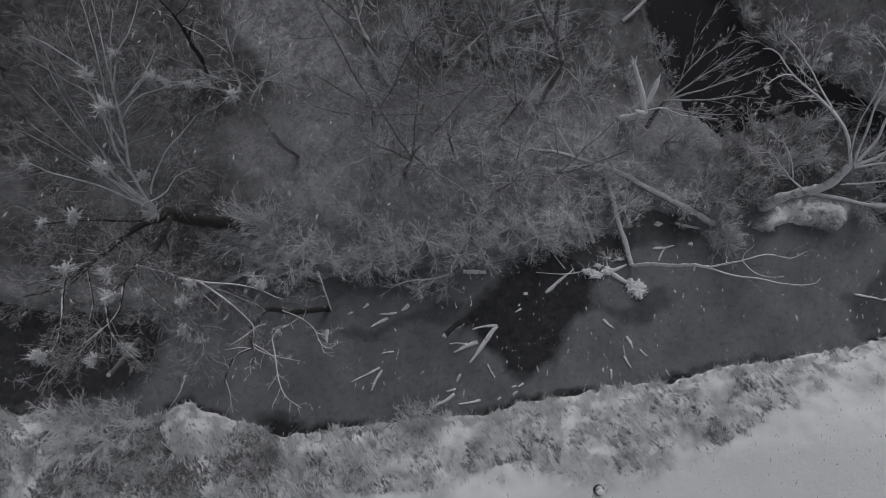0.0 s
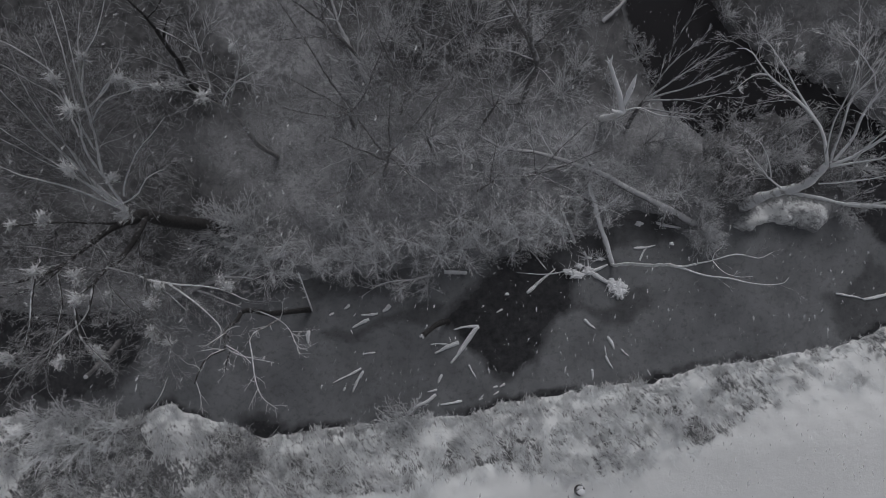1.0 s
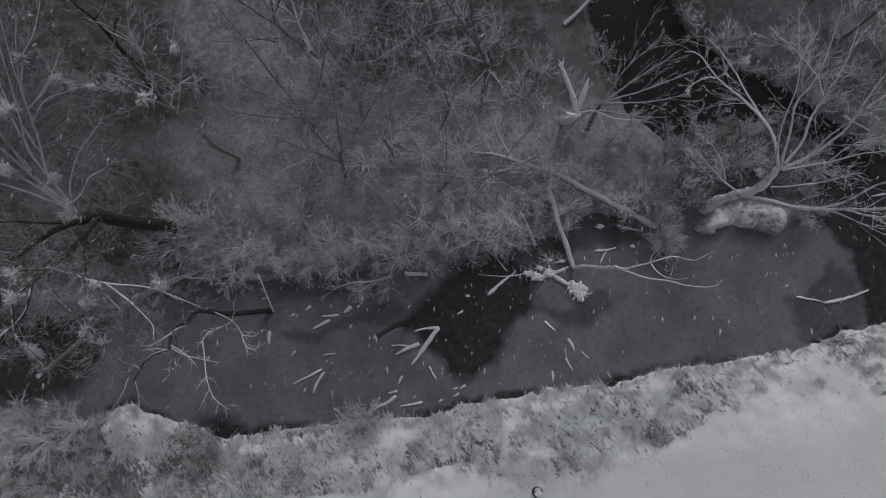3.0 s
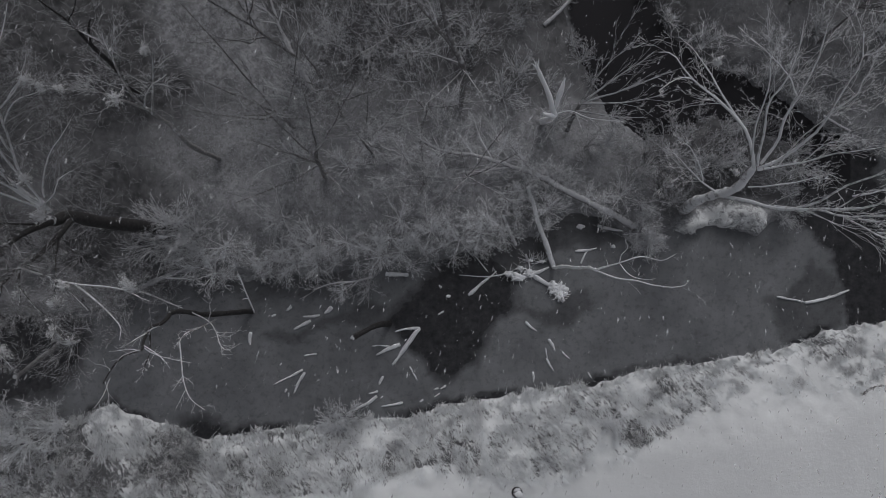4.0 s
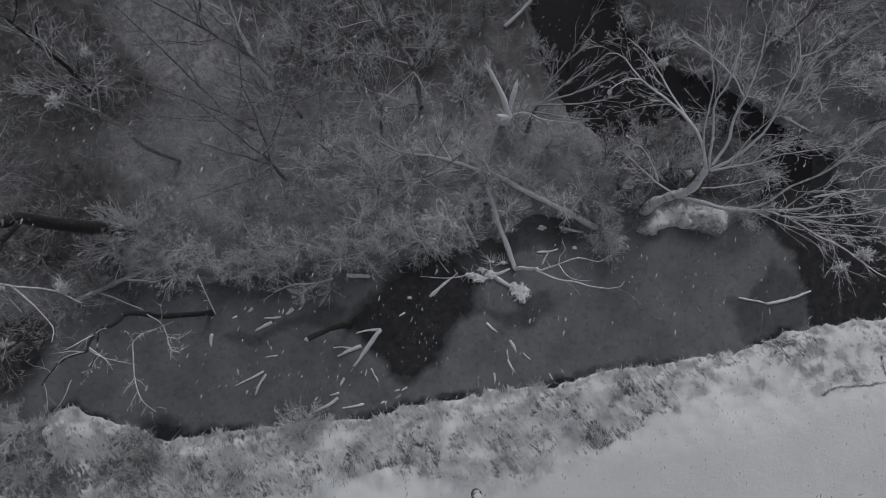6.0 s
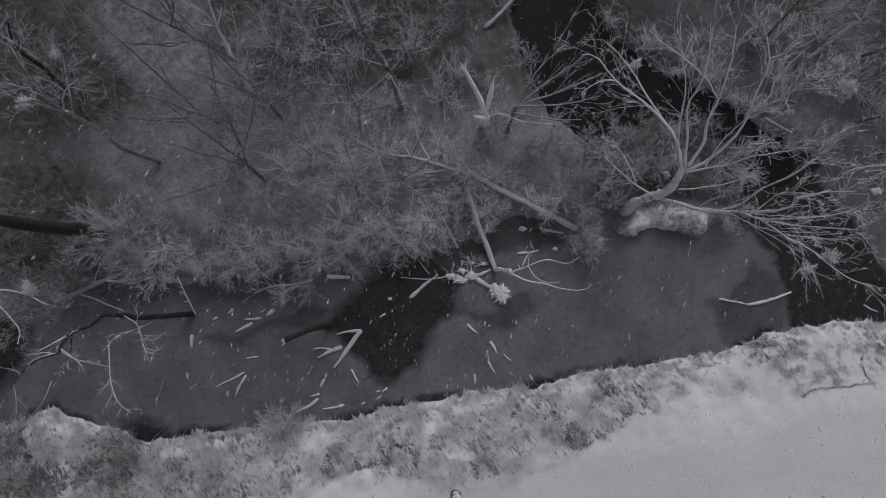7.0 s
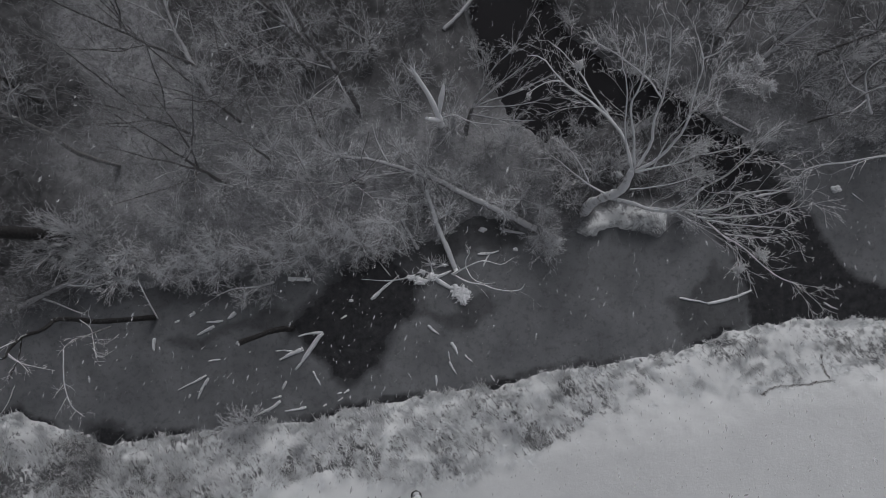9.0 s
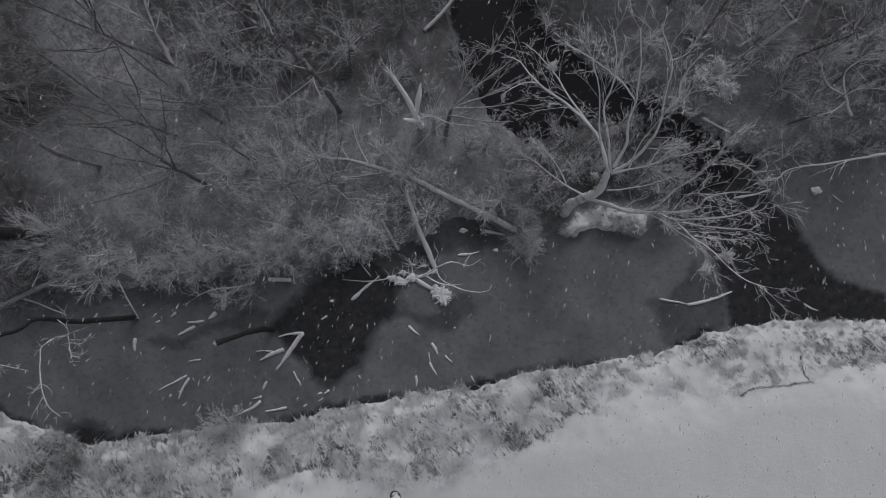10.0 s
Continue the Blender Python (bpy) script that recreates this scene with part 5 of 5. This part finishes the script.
# dark dry grass along the little washed-out edge in the field
line = np.concatenate([curve([(22.83, -6.65), (23.61, -6.24), (24.91, -6.15), (26.20, -6.00)], 60), curve([(25.93, -4.82), (25.81, -5.36), (26.00, -5.90)], 30)])
line = line + 0.18 * np.stack([value_noise(line[:, 0] * 2, line[:, 1] * 2, 91), value_noise(line[:, 0] * 2, line[:, 1] * 2, 93)], 1)
line = np.repeat(line, 14, axis=0) + rng.normal(size=(len(line) * 14, 2)) * 0.022
line = line[value_noise(line[:, 0] * 2.2, line[:, 1] * 2.2, 95) > -0.36]
V, F, along = blades(line[:, 0], line[:, 1], rng.uniform(0.03, 0.10, len(line)), rng.uniform(0, 6.3, len(line)), rng.uniform(0.006, 0.012, len(line)))
tagged(put("grass", mesh_of("grass", V, F, along=along * 0.3), DARK_GRASS), "dark dry grass along a washed-out edge in the snow", "grass", kind="stuff")



# tussocks: snow-laden plumes over thin straw
def tussock(label, plumes, straws, reach, way, open_angle, white_mat, straw_mat):
    root = thing("grass_tussock", (0, 0, 0), label, "grass tussock", "grass tussocks on the bank")

    def lines(count, spread, lo, hi, low):
        a = way + np.where(rng.uniform(0, 1, count) < 0.68, 0.0, math.pi) + rng.normal(size=count) * spread
        L = reach * rng.uniform(lo, hi, count)
        out = np.stack([np.cos(a), np.sin(a), 0 * a], 1)
        c = rng.normal(size=(count, 3)) * np.array([0.30, 0.30, 0]) * reach
        s = np.linspace(0, 1, 5)[None, :, None]
        rise = (np.sin(np.clip(s * 1.9, 0, 2.6)) * L[:, None, None] * low * rng.uniform(0.6, 1.2, (count, 1, 1)))
        return c[:, None] + out[:, None] * s * L[:, None, None] + rise * np.array([0, 0, 1.0]) + rng.normal(size=(count, 5, 3)) * 0.03 * s - np.array([0, 0, 0.04])

    P = lines(plumes, open_angle, 0.4, 1.1, 0.30)
    R = rng.uniform(0.009, 0.021, (plumes, 1)) * np.array([[0.35, 0.9, 1.1, 0.75, 0.12]]) * rng.uniform(0.75, 1.25, (plumes, 5))
    put("snowy_top", mesh_of("snowy_top", *tubes(P[:, [0, 1, 2, 4]], R[:, [0, 1, 2, 4]], 3)), white_mat, root)
    P = lines(straws, open_angle * 1.2, 0.6, 1.25, 0.36)
    put("straw", mesh_of("straw", *tubes(P[:, ::2], np.full((straws, 3), 0.006) * np.array([[1.2, 1.0, 0.3]]), 3)), straw_mat, root)
    return root


PLUME = bark("snow_laden_grass", (0.15, 0.147, 0.143), (0.36, 0.355, 0.35), 1.04, (0.86, 0.88, 0.89), 5.0)
STRAW = bark("frosted_straw", (0.10, 0.098, 0.095), (0.28, 0.275, 0.27), 0.66, (0.70, 0.72, 0.73), 4.0)
SNOWY_TUFT, GREY_TUFT, EDGE_TUFT = "snow-laden tussock of bent dry grass on the bank", "grey straw tussock with little snow on the bank", "frosted grass tussock hanging over the river's edge"
tufts_of = {"snowy": [tussock(SNOWY_TUFT, 85, 10, 0.62, 2.25, w, PLUME, STRAW) for w in (0.28, 0.4, 0.6)],
            "grey": [tussock(GREY_TUFT, 26, 80, 0.60, 2.3, w, STRAW, STRAW) for w in (0.45, 0.9)],
            "edge": [tussock(EDGE_TUFT, 60, 14, 0.42, 1.75, w, PLUME, STRAW) for w in (0.45, 0.7)]}
taken = set()


def set_tuft(sort, k, px, py, turn, size):
    ob = tufts_of[sort][k % len(tufts_of[sort])]
    m = pose(px, py, floor_at(px, py), 0, 0, turn) @ Matrix.Scale(size, 4)
    if ob.name in taken:
        copy_thing(ob, m)
    else:
        ob.matrix_basis = m
        taken.add(ob.name)


stand = []
n = 5200
tx, ty = rng.uniform(-21, 30.5, n), rng.uniform(-12, -2, n)
d, f = shore_distance(tx, ty), signed(FIELD, tx, ty)
ok = is_south(tx, ty) & (d > 0.02) & (f > 0.05 + 0.5 * value_noise(tx * 1.3, ty * 1.3, 53))
for px, py, dd in zip(tx[ok], ty[ok], d[ok]):
    gap = 0.34 if dd < 0.35 else 0.48 - 0.008 * max(0.0, px - 9)
    if len(stand) >= 520 or any(math.hypot(px - a, py - b) < gap for a, b in stand):
        continue
    stand.append((px, py))
    bare = min(math.hypot(px - cx, py - cy) / r for cx, cy, r in STRAWY)
    if px > 12 and dd > 0.5 and rng.uniform() < 0.25 or any(math.hypot(px - cx, py - cy) < 0.3 * r for cx, cy, r in HUMPS):
        continue
    drift = value_noise(np.array([px * 0.7]), np.array([py * 0.7]), 23)[0]
    if drift > 0.09 and dd > 0.4 and rng.uniform() < 0.8:
        continue
    sort = "grey" if bare < 1.0 or drift < -0.13 or px < -12.5 and rng.uniform() < 0.75 else "edge" if dd < 0.4 or px > 13 and rng.uniform() < 0.5 else "snowy"
    set_tuft(sort, len(stand), px, py, float(rng.normal() * 12 + 90 * value_noise(np.array([px * 0.5]), np.array([py * 0.5]), 63)[0]), float(rng.uniform(0.7, 1.2) * (0.6 if px > 14 else 1.0)))

bank_shrubs = [shrub(18, 1.2, 0.95, TWIG_WHITE, "small white-rimed shrub on the snowy bank"), shrub(20, 1.5, 1.3, TWIG_RIME, "bushy rimed shrub at the water's edge"),
               shrub(18, 1.0, 1.2, TWIG_DARK, "low brown brush on the bank with a little rime"), shrub(20, 0.8, 1.1, TWIG_RIME, "low grey rimed brush among the bank grass")]
planted = [0] * 4
for k, px, py, size in ((1, -1.31, -7.93, 0.95), (0, -1.58, -8.09, 1.2), (0, -0.94, -7.88, 1.0), (1, -17.19, -7.70, 1.15), (1, -15.20, -7.52, 1.15), (1, -16.26, -8.10, 1.3), (0, -15.72, -8.76, 1.3), (0, -18.11, -7.96, 1.2), (0, -14.53, -8.10, 1.1), (0, -17.38, -9.12, 1.1), (1, -18.95, -9.63, 0.8),
                        (0, 11.40, -7.89, 0.75), (3, 8.35, -9.53, 0.75), (3, 7.06, -9.66, 0.6), (0, 7.51, -4.92, 0.4), (3, 13.52, -6.54, 0.6), (2, -7.71, -8.15, 0.85), (2, -8.46, -8.67, 0.6),
                        (2, -8.39, -9.41, 0.9), (3, -6.52, -10.16, 0.9), (2, -10.21, -9.89, 0.8), (3, -14.15, -10.14, 1.0), (3, -15.98, -10.66, 1.1), (2, -12.30, -10.67, 0.8), (2, -18.08, -10.91, 0.9),
                        (3, -9.41, -10.94, 1.0), (2, -5.97, -11.17, 0.7), (3, -19.92, -10.38, 0.9), (2, -21.78, -9.33, 1.0), (3, -3.88, -10.66, 0.7), (3, 11.67, -6.79, 0.5), (3, 1.64, -9.12, 0.7), (3, 4.25, -9.36, 0.6), (2, -20.57, -11.16, 1.0)):
    m = pose(px, py, floor_at(px, py) - 0.05, 0, 0, float(rng.uniform(0, 360))) @ Matrix.Scale(size, 4)
    if planted[k]:
        copy_thing(bank_shrubs[k], m)
    else:
        bank_shrubs[k].matrix_basis = m
    planted[k] += 1


# ---- driftwood on the ice ----
def driftwood(a, b, r, bend=0.03, label="snow-covered stick of driftwood frozen into the river ice", stubs=0):
    a, b = Vector((*a, 0.03)), Vector((*b, 0.03))
    side = Vector((a.y - b.y, b.x - a.x, 0)) * rng.uniform(-bend, bend) * 2
    mid = (a + b) / 2 + side
    root = thing("driftwood", a, label, "driftwood", "driftwood in the river")
    P, R = limb_mesh(local([a, mid, b], a), r, r * 0.75, 7, 10, 0.007, 0.13, True)
    R = R * np.interp(np.linspace(0, 1, R.shape[1]), (0, 0.1, 0.3, 0.7, 1), (0.2, 0.6, 1, 0.8, 0.12))[None]
    stick = put("stick", mesh_of("stick", *tubes(P, R, 7)), DRIFT, root)
    if stubs:
        P2, R2 = grow(P, R, stubs, (0.08, 0.25), (30, 70), 0.1, n=3, start=(0.2, 0.8), thin=0.5)
        for k in range(stubs):
            put("side_twig", mesh_of("side_twig", *tubes(P2[k:k + 1], R2[k:k + 1], 4)), DRIFT, stick)


for a, b, r, stubs in (
        ((2.51, -3.60), (1.18, -5.34), 0.13, 0), ((2.51, -3.57), (1.32, -3.73), 0.07, 3), ((1.56, -4.35), (0.43, -4.85), 0.12, 0), ((1.16, -4.48), (0.22, -4.42), 0.05, 0),
        ((-3.10, -5.54), (-4.44, -6.21), 0.07, 3), ((-2.99, -5.67), (-3.50, -6.66), 0.08, 2), ((-3.85, -6.45), (-3.93, -6.61), 0.06, 0), ((0.75, -5.87), (0.56, -6.25), 0.08, 0),
        ((0.51, -6.57), (0.07, -6.67), 0.06, 0), ((0.45, -6.81), (-0.60, -7.42), 0.09, 0), ((1.69, -7.11), (0.67, -7.29), 0.07, 0), ((-2.42, -4.79), (-3.02, -4.87), 0.05, 0),
        ((-1.70, -2.56), (-2.05, -2.86), 0.13, 0), ((-2.29, -2.94), (-3.10, -3.02), 0.07, 0), ((-2.72, -3.21), (-3.50, -3.61), 0.10, 0), ((-3.64, -2.53), (-3.88, -2.72), 0.08, 0), ((-4.39, -2.91), (-4.61, -3.01), 0.07, 0)):
    driftwood(a, b, r, stubs=stubs)
for a, b, r, stubs in (
        ((4.84, -2.01), (5.44, -1.45), 0.11, 0), ((5.39, -1.48), (5.82, -1.15), 0.05, 1), ((7.56, -3.29), (8.07, -3.72), 0.07, 0), ((8.66, -4.12), (8.95, -4.69), 0.09, 0),
        ((8.54, -5.04), (8.89, -5.63), 0.06, 0), ((8.52, -4.55), (8.60, -5.04), 0.03, 0), ((9.30, -4.72), (9.65, -5.04), 0.04, 0), ((7.89, -5.68), (7.91, -6.16), 0.06, 0),
        ((10.53, -5.71), (10.69, -5.98), 0.04, 0), ((2.02, -5.42), (2.18, -5.74), 0.05, 0), ((2.18, -5.74), (2.37, -6.07), 0.05, 0), ((3.74, -6.31), (3.49, -6.47), 0.06, 0),
        ((3.39, -6.44), (3.17, -6.50), 0.05, 0), ((3.44, -6.68), (3.19, -6.84), 0.04, 0), ((2.66, -6.98), (2.49, -7.08), 0.05, 0), ((3.65, -2.77), (3.38, -2.93), 0.05, 0),
        ((10.10, 0.12), (10.99, 0.22), 0.06, 1), ((19.61, -2.15), (20.93, -2.41), 0.06, 1), ((20.93, -2.43), (23.05, -1.83), 0.09, 2), ((26.48, -2.45), (27.12, -2.78), 0.05, 1), ((-5.58, -3.74), (-5.60, -4.35), 0.10, 0)):
    driftwood(a, b, r, stubs=stubs)


# ---- root stock, brush in the river, stump ----
def lump_mesh(rx, ry, rz, rough=0.18, cells=14, ragged=0.0):
    """A rounded, uneven cap of snow, flat below."""
    u, v = np.meshgrid(np.linspace(0, 2 * math.pi, 2 * cells, endpoint=False), np.linspace(0.02, math.pi / 2 + 0.35, cells), indexing="ij")
    d = np.stack([np.cos(u) * np.sin(v), np.sin(u) * np.sin(v), np.cos(v)], -1)
    k = 1 + rough * 2 * value_noise(d[..., 0] * 2.2 + 5 + rx * 9, d[..., 1] * 2.2 + d[..., 2] * 3 + 7, 81)
    rim = np.sin(v) ** 2 * ragged * 2 * value_noise(np.cos(u) * 3.3 + rx * 31, np.sin(u) * 3.3 + ry * 17, 83, 3)
    V = (d * (k + rim)[..., None] * np.array([rx, ry, rz])).reshape(-1, 3)
    i, j = np.meshgrid(np.arange(2 * cells), np.arange(cells - 1), indexing="ij")
    i2 = (i + 1) % (2 * cells)
    F = np.stack([i * cells + j, i * cells + j + 1, i2 * cells + j + 1, i2 * cells + j], -1).reshape(-1, 4)
    return V, F


def snow_material():
    mat, nt, bsdf = shader("fresh_snow", 0.9)
    nt.links.new(mix(nt, ramp(nt, noise_node(nt, 6, 5), 0.3, 0.7), (0.70, 0.72, 0.74), (0.82, 0.84, 0.86)), bsdf.inputs["Base Color"])
    bump(nt, bsdf, noise_node(nt, 14, 5), 0.35, 0.04)
    return mat


SNOW_MAT = snow_material()


def root_wad(at, label, spread, snow, roots, reach, fat, mat):
    """caps of snow in a fan of roots; snow: the half axes and the offset of each cap."""
    root = thing("root_stock", (*at, 0), label, "tree stump")
    for rx, ry, ox, oy in snow:
        put("snow_cap", mesh_of("snow_cap", *lump_mesh(rx * 1.15, ry * 1.15, 0.11, 0.35, 26, 0.9)), SNOW_MAT, root).location = (ox, oy, 0.09)
    for k in range(roots):
        a = spread[0] + (spread[1] - spread[0]) * (k + rng.uniform(0, 1)) / roots
        L = reach * rng.uniform(0.55, 1.0)
        d = Vector((math.cos(a), math.sin(a), 0))
        rx, ry, ox, oy = snow[k % len(snow)]
        o = Vector((ox + math.cos(a) * rx * 0.45, oy + math.sin(a) * ry * 0.45, 0.06))
        P, R = limb_mesh([tuple(o), tuple(o + d * L * 0.5 + Vector((rng.uniform(-0.05, 0.05), rng.uniform(-0.05, 0.05), rng.uniform(0.0, 0.16)))), tuple(o + d * L + Vector((rng.uniform(-0.10, 0.10), rng.uniform(-0.10, 0.10), rng.uniform(-0.08, 0.14))))], fat * rng.uniform(0.6, 1.3), 0.006, 4, 7, 0.05)
        put("root", mesh_of("root", *tubes(P, R, 4)), mat, root)


root_wad((9.16, -1.80), "snow-filled root fan of an upturned stump in the river", (3.5, 7.0), ((0.34, 0.30, 0, 0), (0.24, 0.2, -0.25, 0.2), (0.2, 0.26, 0.1, -0.2)), 38, 0.46, 0.015, BARE_WOOD)
root_wad((7.55, -1.05), "snow-capped root stock tangled with thin roots", (1.0, 6.6), ((0.30, 0.17, -0.3, -0.1), (0.26, 0.16, 0.22, 0.06), (0.2, 0.11, -0.75, 0.06), (0.16, 0.1, -0.2, 0.3)), 30, 0.55, 0.016, WILLOW_BARK)
root_wad((8.09, -0.48), "upturned plate of thin dark roots dusted with snow", (0.3, 3.6), ((0.14, 0.07, 0.25, 0.05), (0.12, 0.06, -0.3, 0.1)), 40, 0.55, 0.015, TWIG_RIME)
for a, b, r, stubs in (((7.89, -1.05), (8.88, -1.67), 0.13, 1), ((7.67, -1.05), (8.69, -0.70), 0.11, 0), ((7.61, -0.06), (7.81, -0.86), 0.055, 1), ((7.19, -0.91), (4.41, -1.06), 0.035, 3), ((5.76, -0.88), (5.23, -0.21), 0.03, 2), ((6.19, -0.87), (5.39, -1.60), 0.03, 3)):
    driftwood(a, b, r, stubs=stubs)
for a, b, r, stubs in (((9.98, 0.08), (10.98, 0.24), 0.06, 1), ((10.24, -0.51), (10.60, 0.14), 0.05, 0), ((10.12, 1.30), (10.45, 1.25), 0.1, 2),
                       ((23.32, 2.68), (25.09, 3.07), 0.06, 2), ((28.01, 2.74), (28.51, 2.36), 0.03, 1), ((-12.29, -5.92), (-13.03, -7.33), 0.03, 1), ((11.07, 1.30), (12.29, 1.03), 0.09, 3)):
    driftwood(a, b, r, stubs=stubs)
for k, (px, py, size) in enumerate(((-1.21, -1.84, 0.62), (0.09, -1.65, 0.72), (13.45, 0.48, 0.7), (12.89, 0.89, 0.8))):
    copy_thing(bank_shrubs[k % 2], pose(px, py, max(0.0, floor_at(px, py)) - 0.04, 0, 0, 50 * k) @ Matrix.Scale(size, 4))

b = (29.78, 4.50, 1.20)
tree("fallen_branch", "long snowy branch hanging from the bank over the river ice", b,
     ([b, (27.67, 4.18, 0.90), (25.86, 3.98, 0.60), (25.13, 3.44, 0.30)], 0.06, 0.02), [], BARK_PALE, TWIG_WHITE, shoots=((16, (0.12, 0.32), 4), (4, (0.3, 0.6), 3)), category="branch")

p = (6.96, -10.91)
root = thing("stump", (*p, floor_at(*p)), "cut stump with a white cap of snow standing in the field", "stump")
side = put("stump_side", mesh_of("stump_side", *tubes(np.array([[(0, 0, -0.1), (0, 0, 0.06), (0.01, 0, 0.13), (0.01, 0, 0.135)]]), np.array([[0.27, 0.25, 0.22, 0.001]]), 12)), BARK_DARK, root)
put("snow_cap", mesh_of("snow_cap", *lump_mesh(0.19, 0.15, 0.05, 0.3)), SNOW_MAT, side).location = (0.03, -0.05, 0.12)
for px, py, r in ((27.26, 2.97, 0.24), (10.21, 1.25, 0.16), (11.79, 0.29, 0.12), (3.87, -2.06, 0.1)):
    tagged(put("snow_lump", mesh_of("snow_lump", *lump_mesh(r, r * 0.7, r * 0.4, 0.5, 14, 0.7)), SNOW_MAT), "small lump of snow lying on the ice", "snow").location = (px, py, 0.01)


# ---- falling snow ----
def flake_material():
    mat, nt, bsdf = shader("snowflake", 0.9)
    bsdf.inputs["Base Color"].default_value = (0.8, 0.82, 0.84, 1)
    bsdf.inputs["Alpha"].default_value = 0.26
    return mat


n = 9000
c = np.stack([rng.uniform(-21, 31, n), rng.uniform(-13, 14, n), rng.uniform(0.6, 19, n)], 1)
r = 0.009 + 0.024 * rng.uniform(0, 1, n) ** 2
axis = unit(np.array([0.25, 0.9, -0.3]) + rng.normal(size=(n, 3)) * 0.25)
P = c[:, None] + axis[:, None] * (r[:, None] * np.array([[-2.8, 0.0, 2.8]]))[..., None]
V, F = tubes(P, r[:, None] * np.array([[0.05, 1.0, 0.05]]), 3)
tagged(put("falling_snow", mesh_of("falling_snow", V, F), flake_material()), "white snowflakes falling through the air", "snowflakes", kind="stuff")
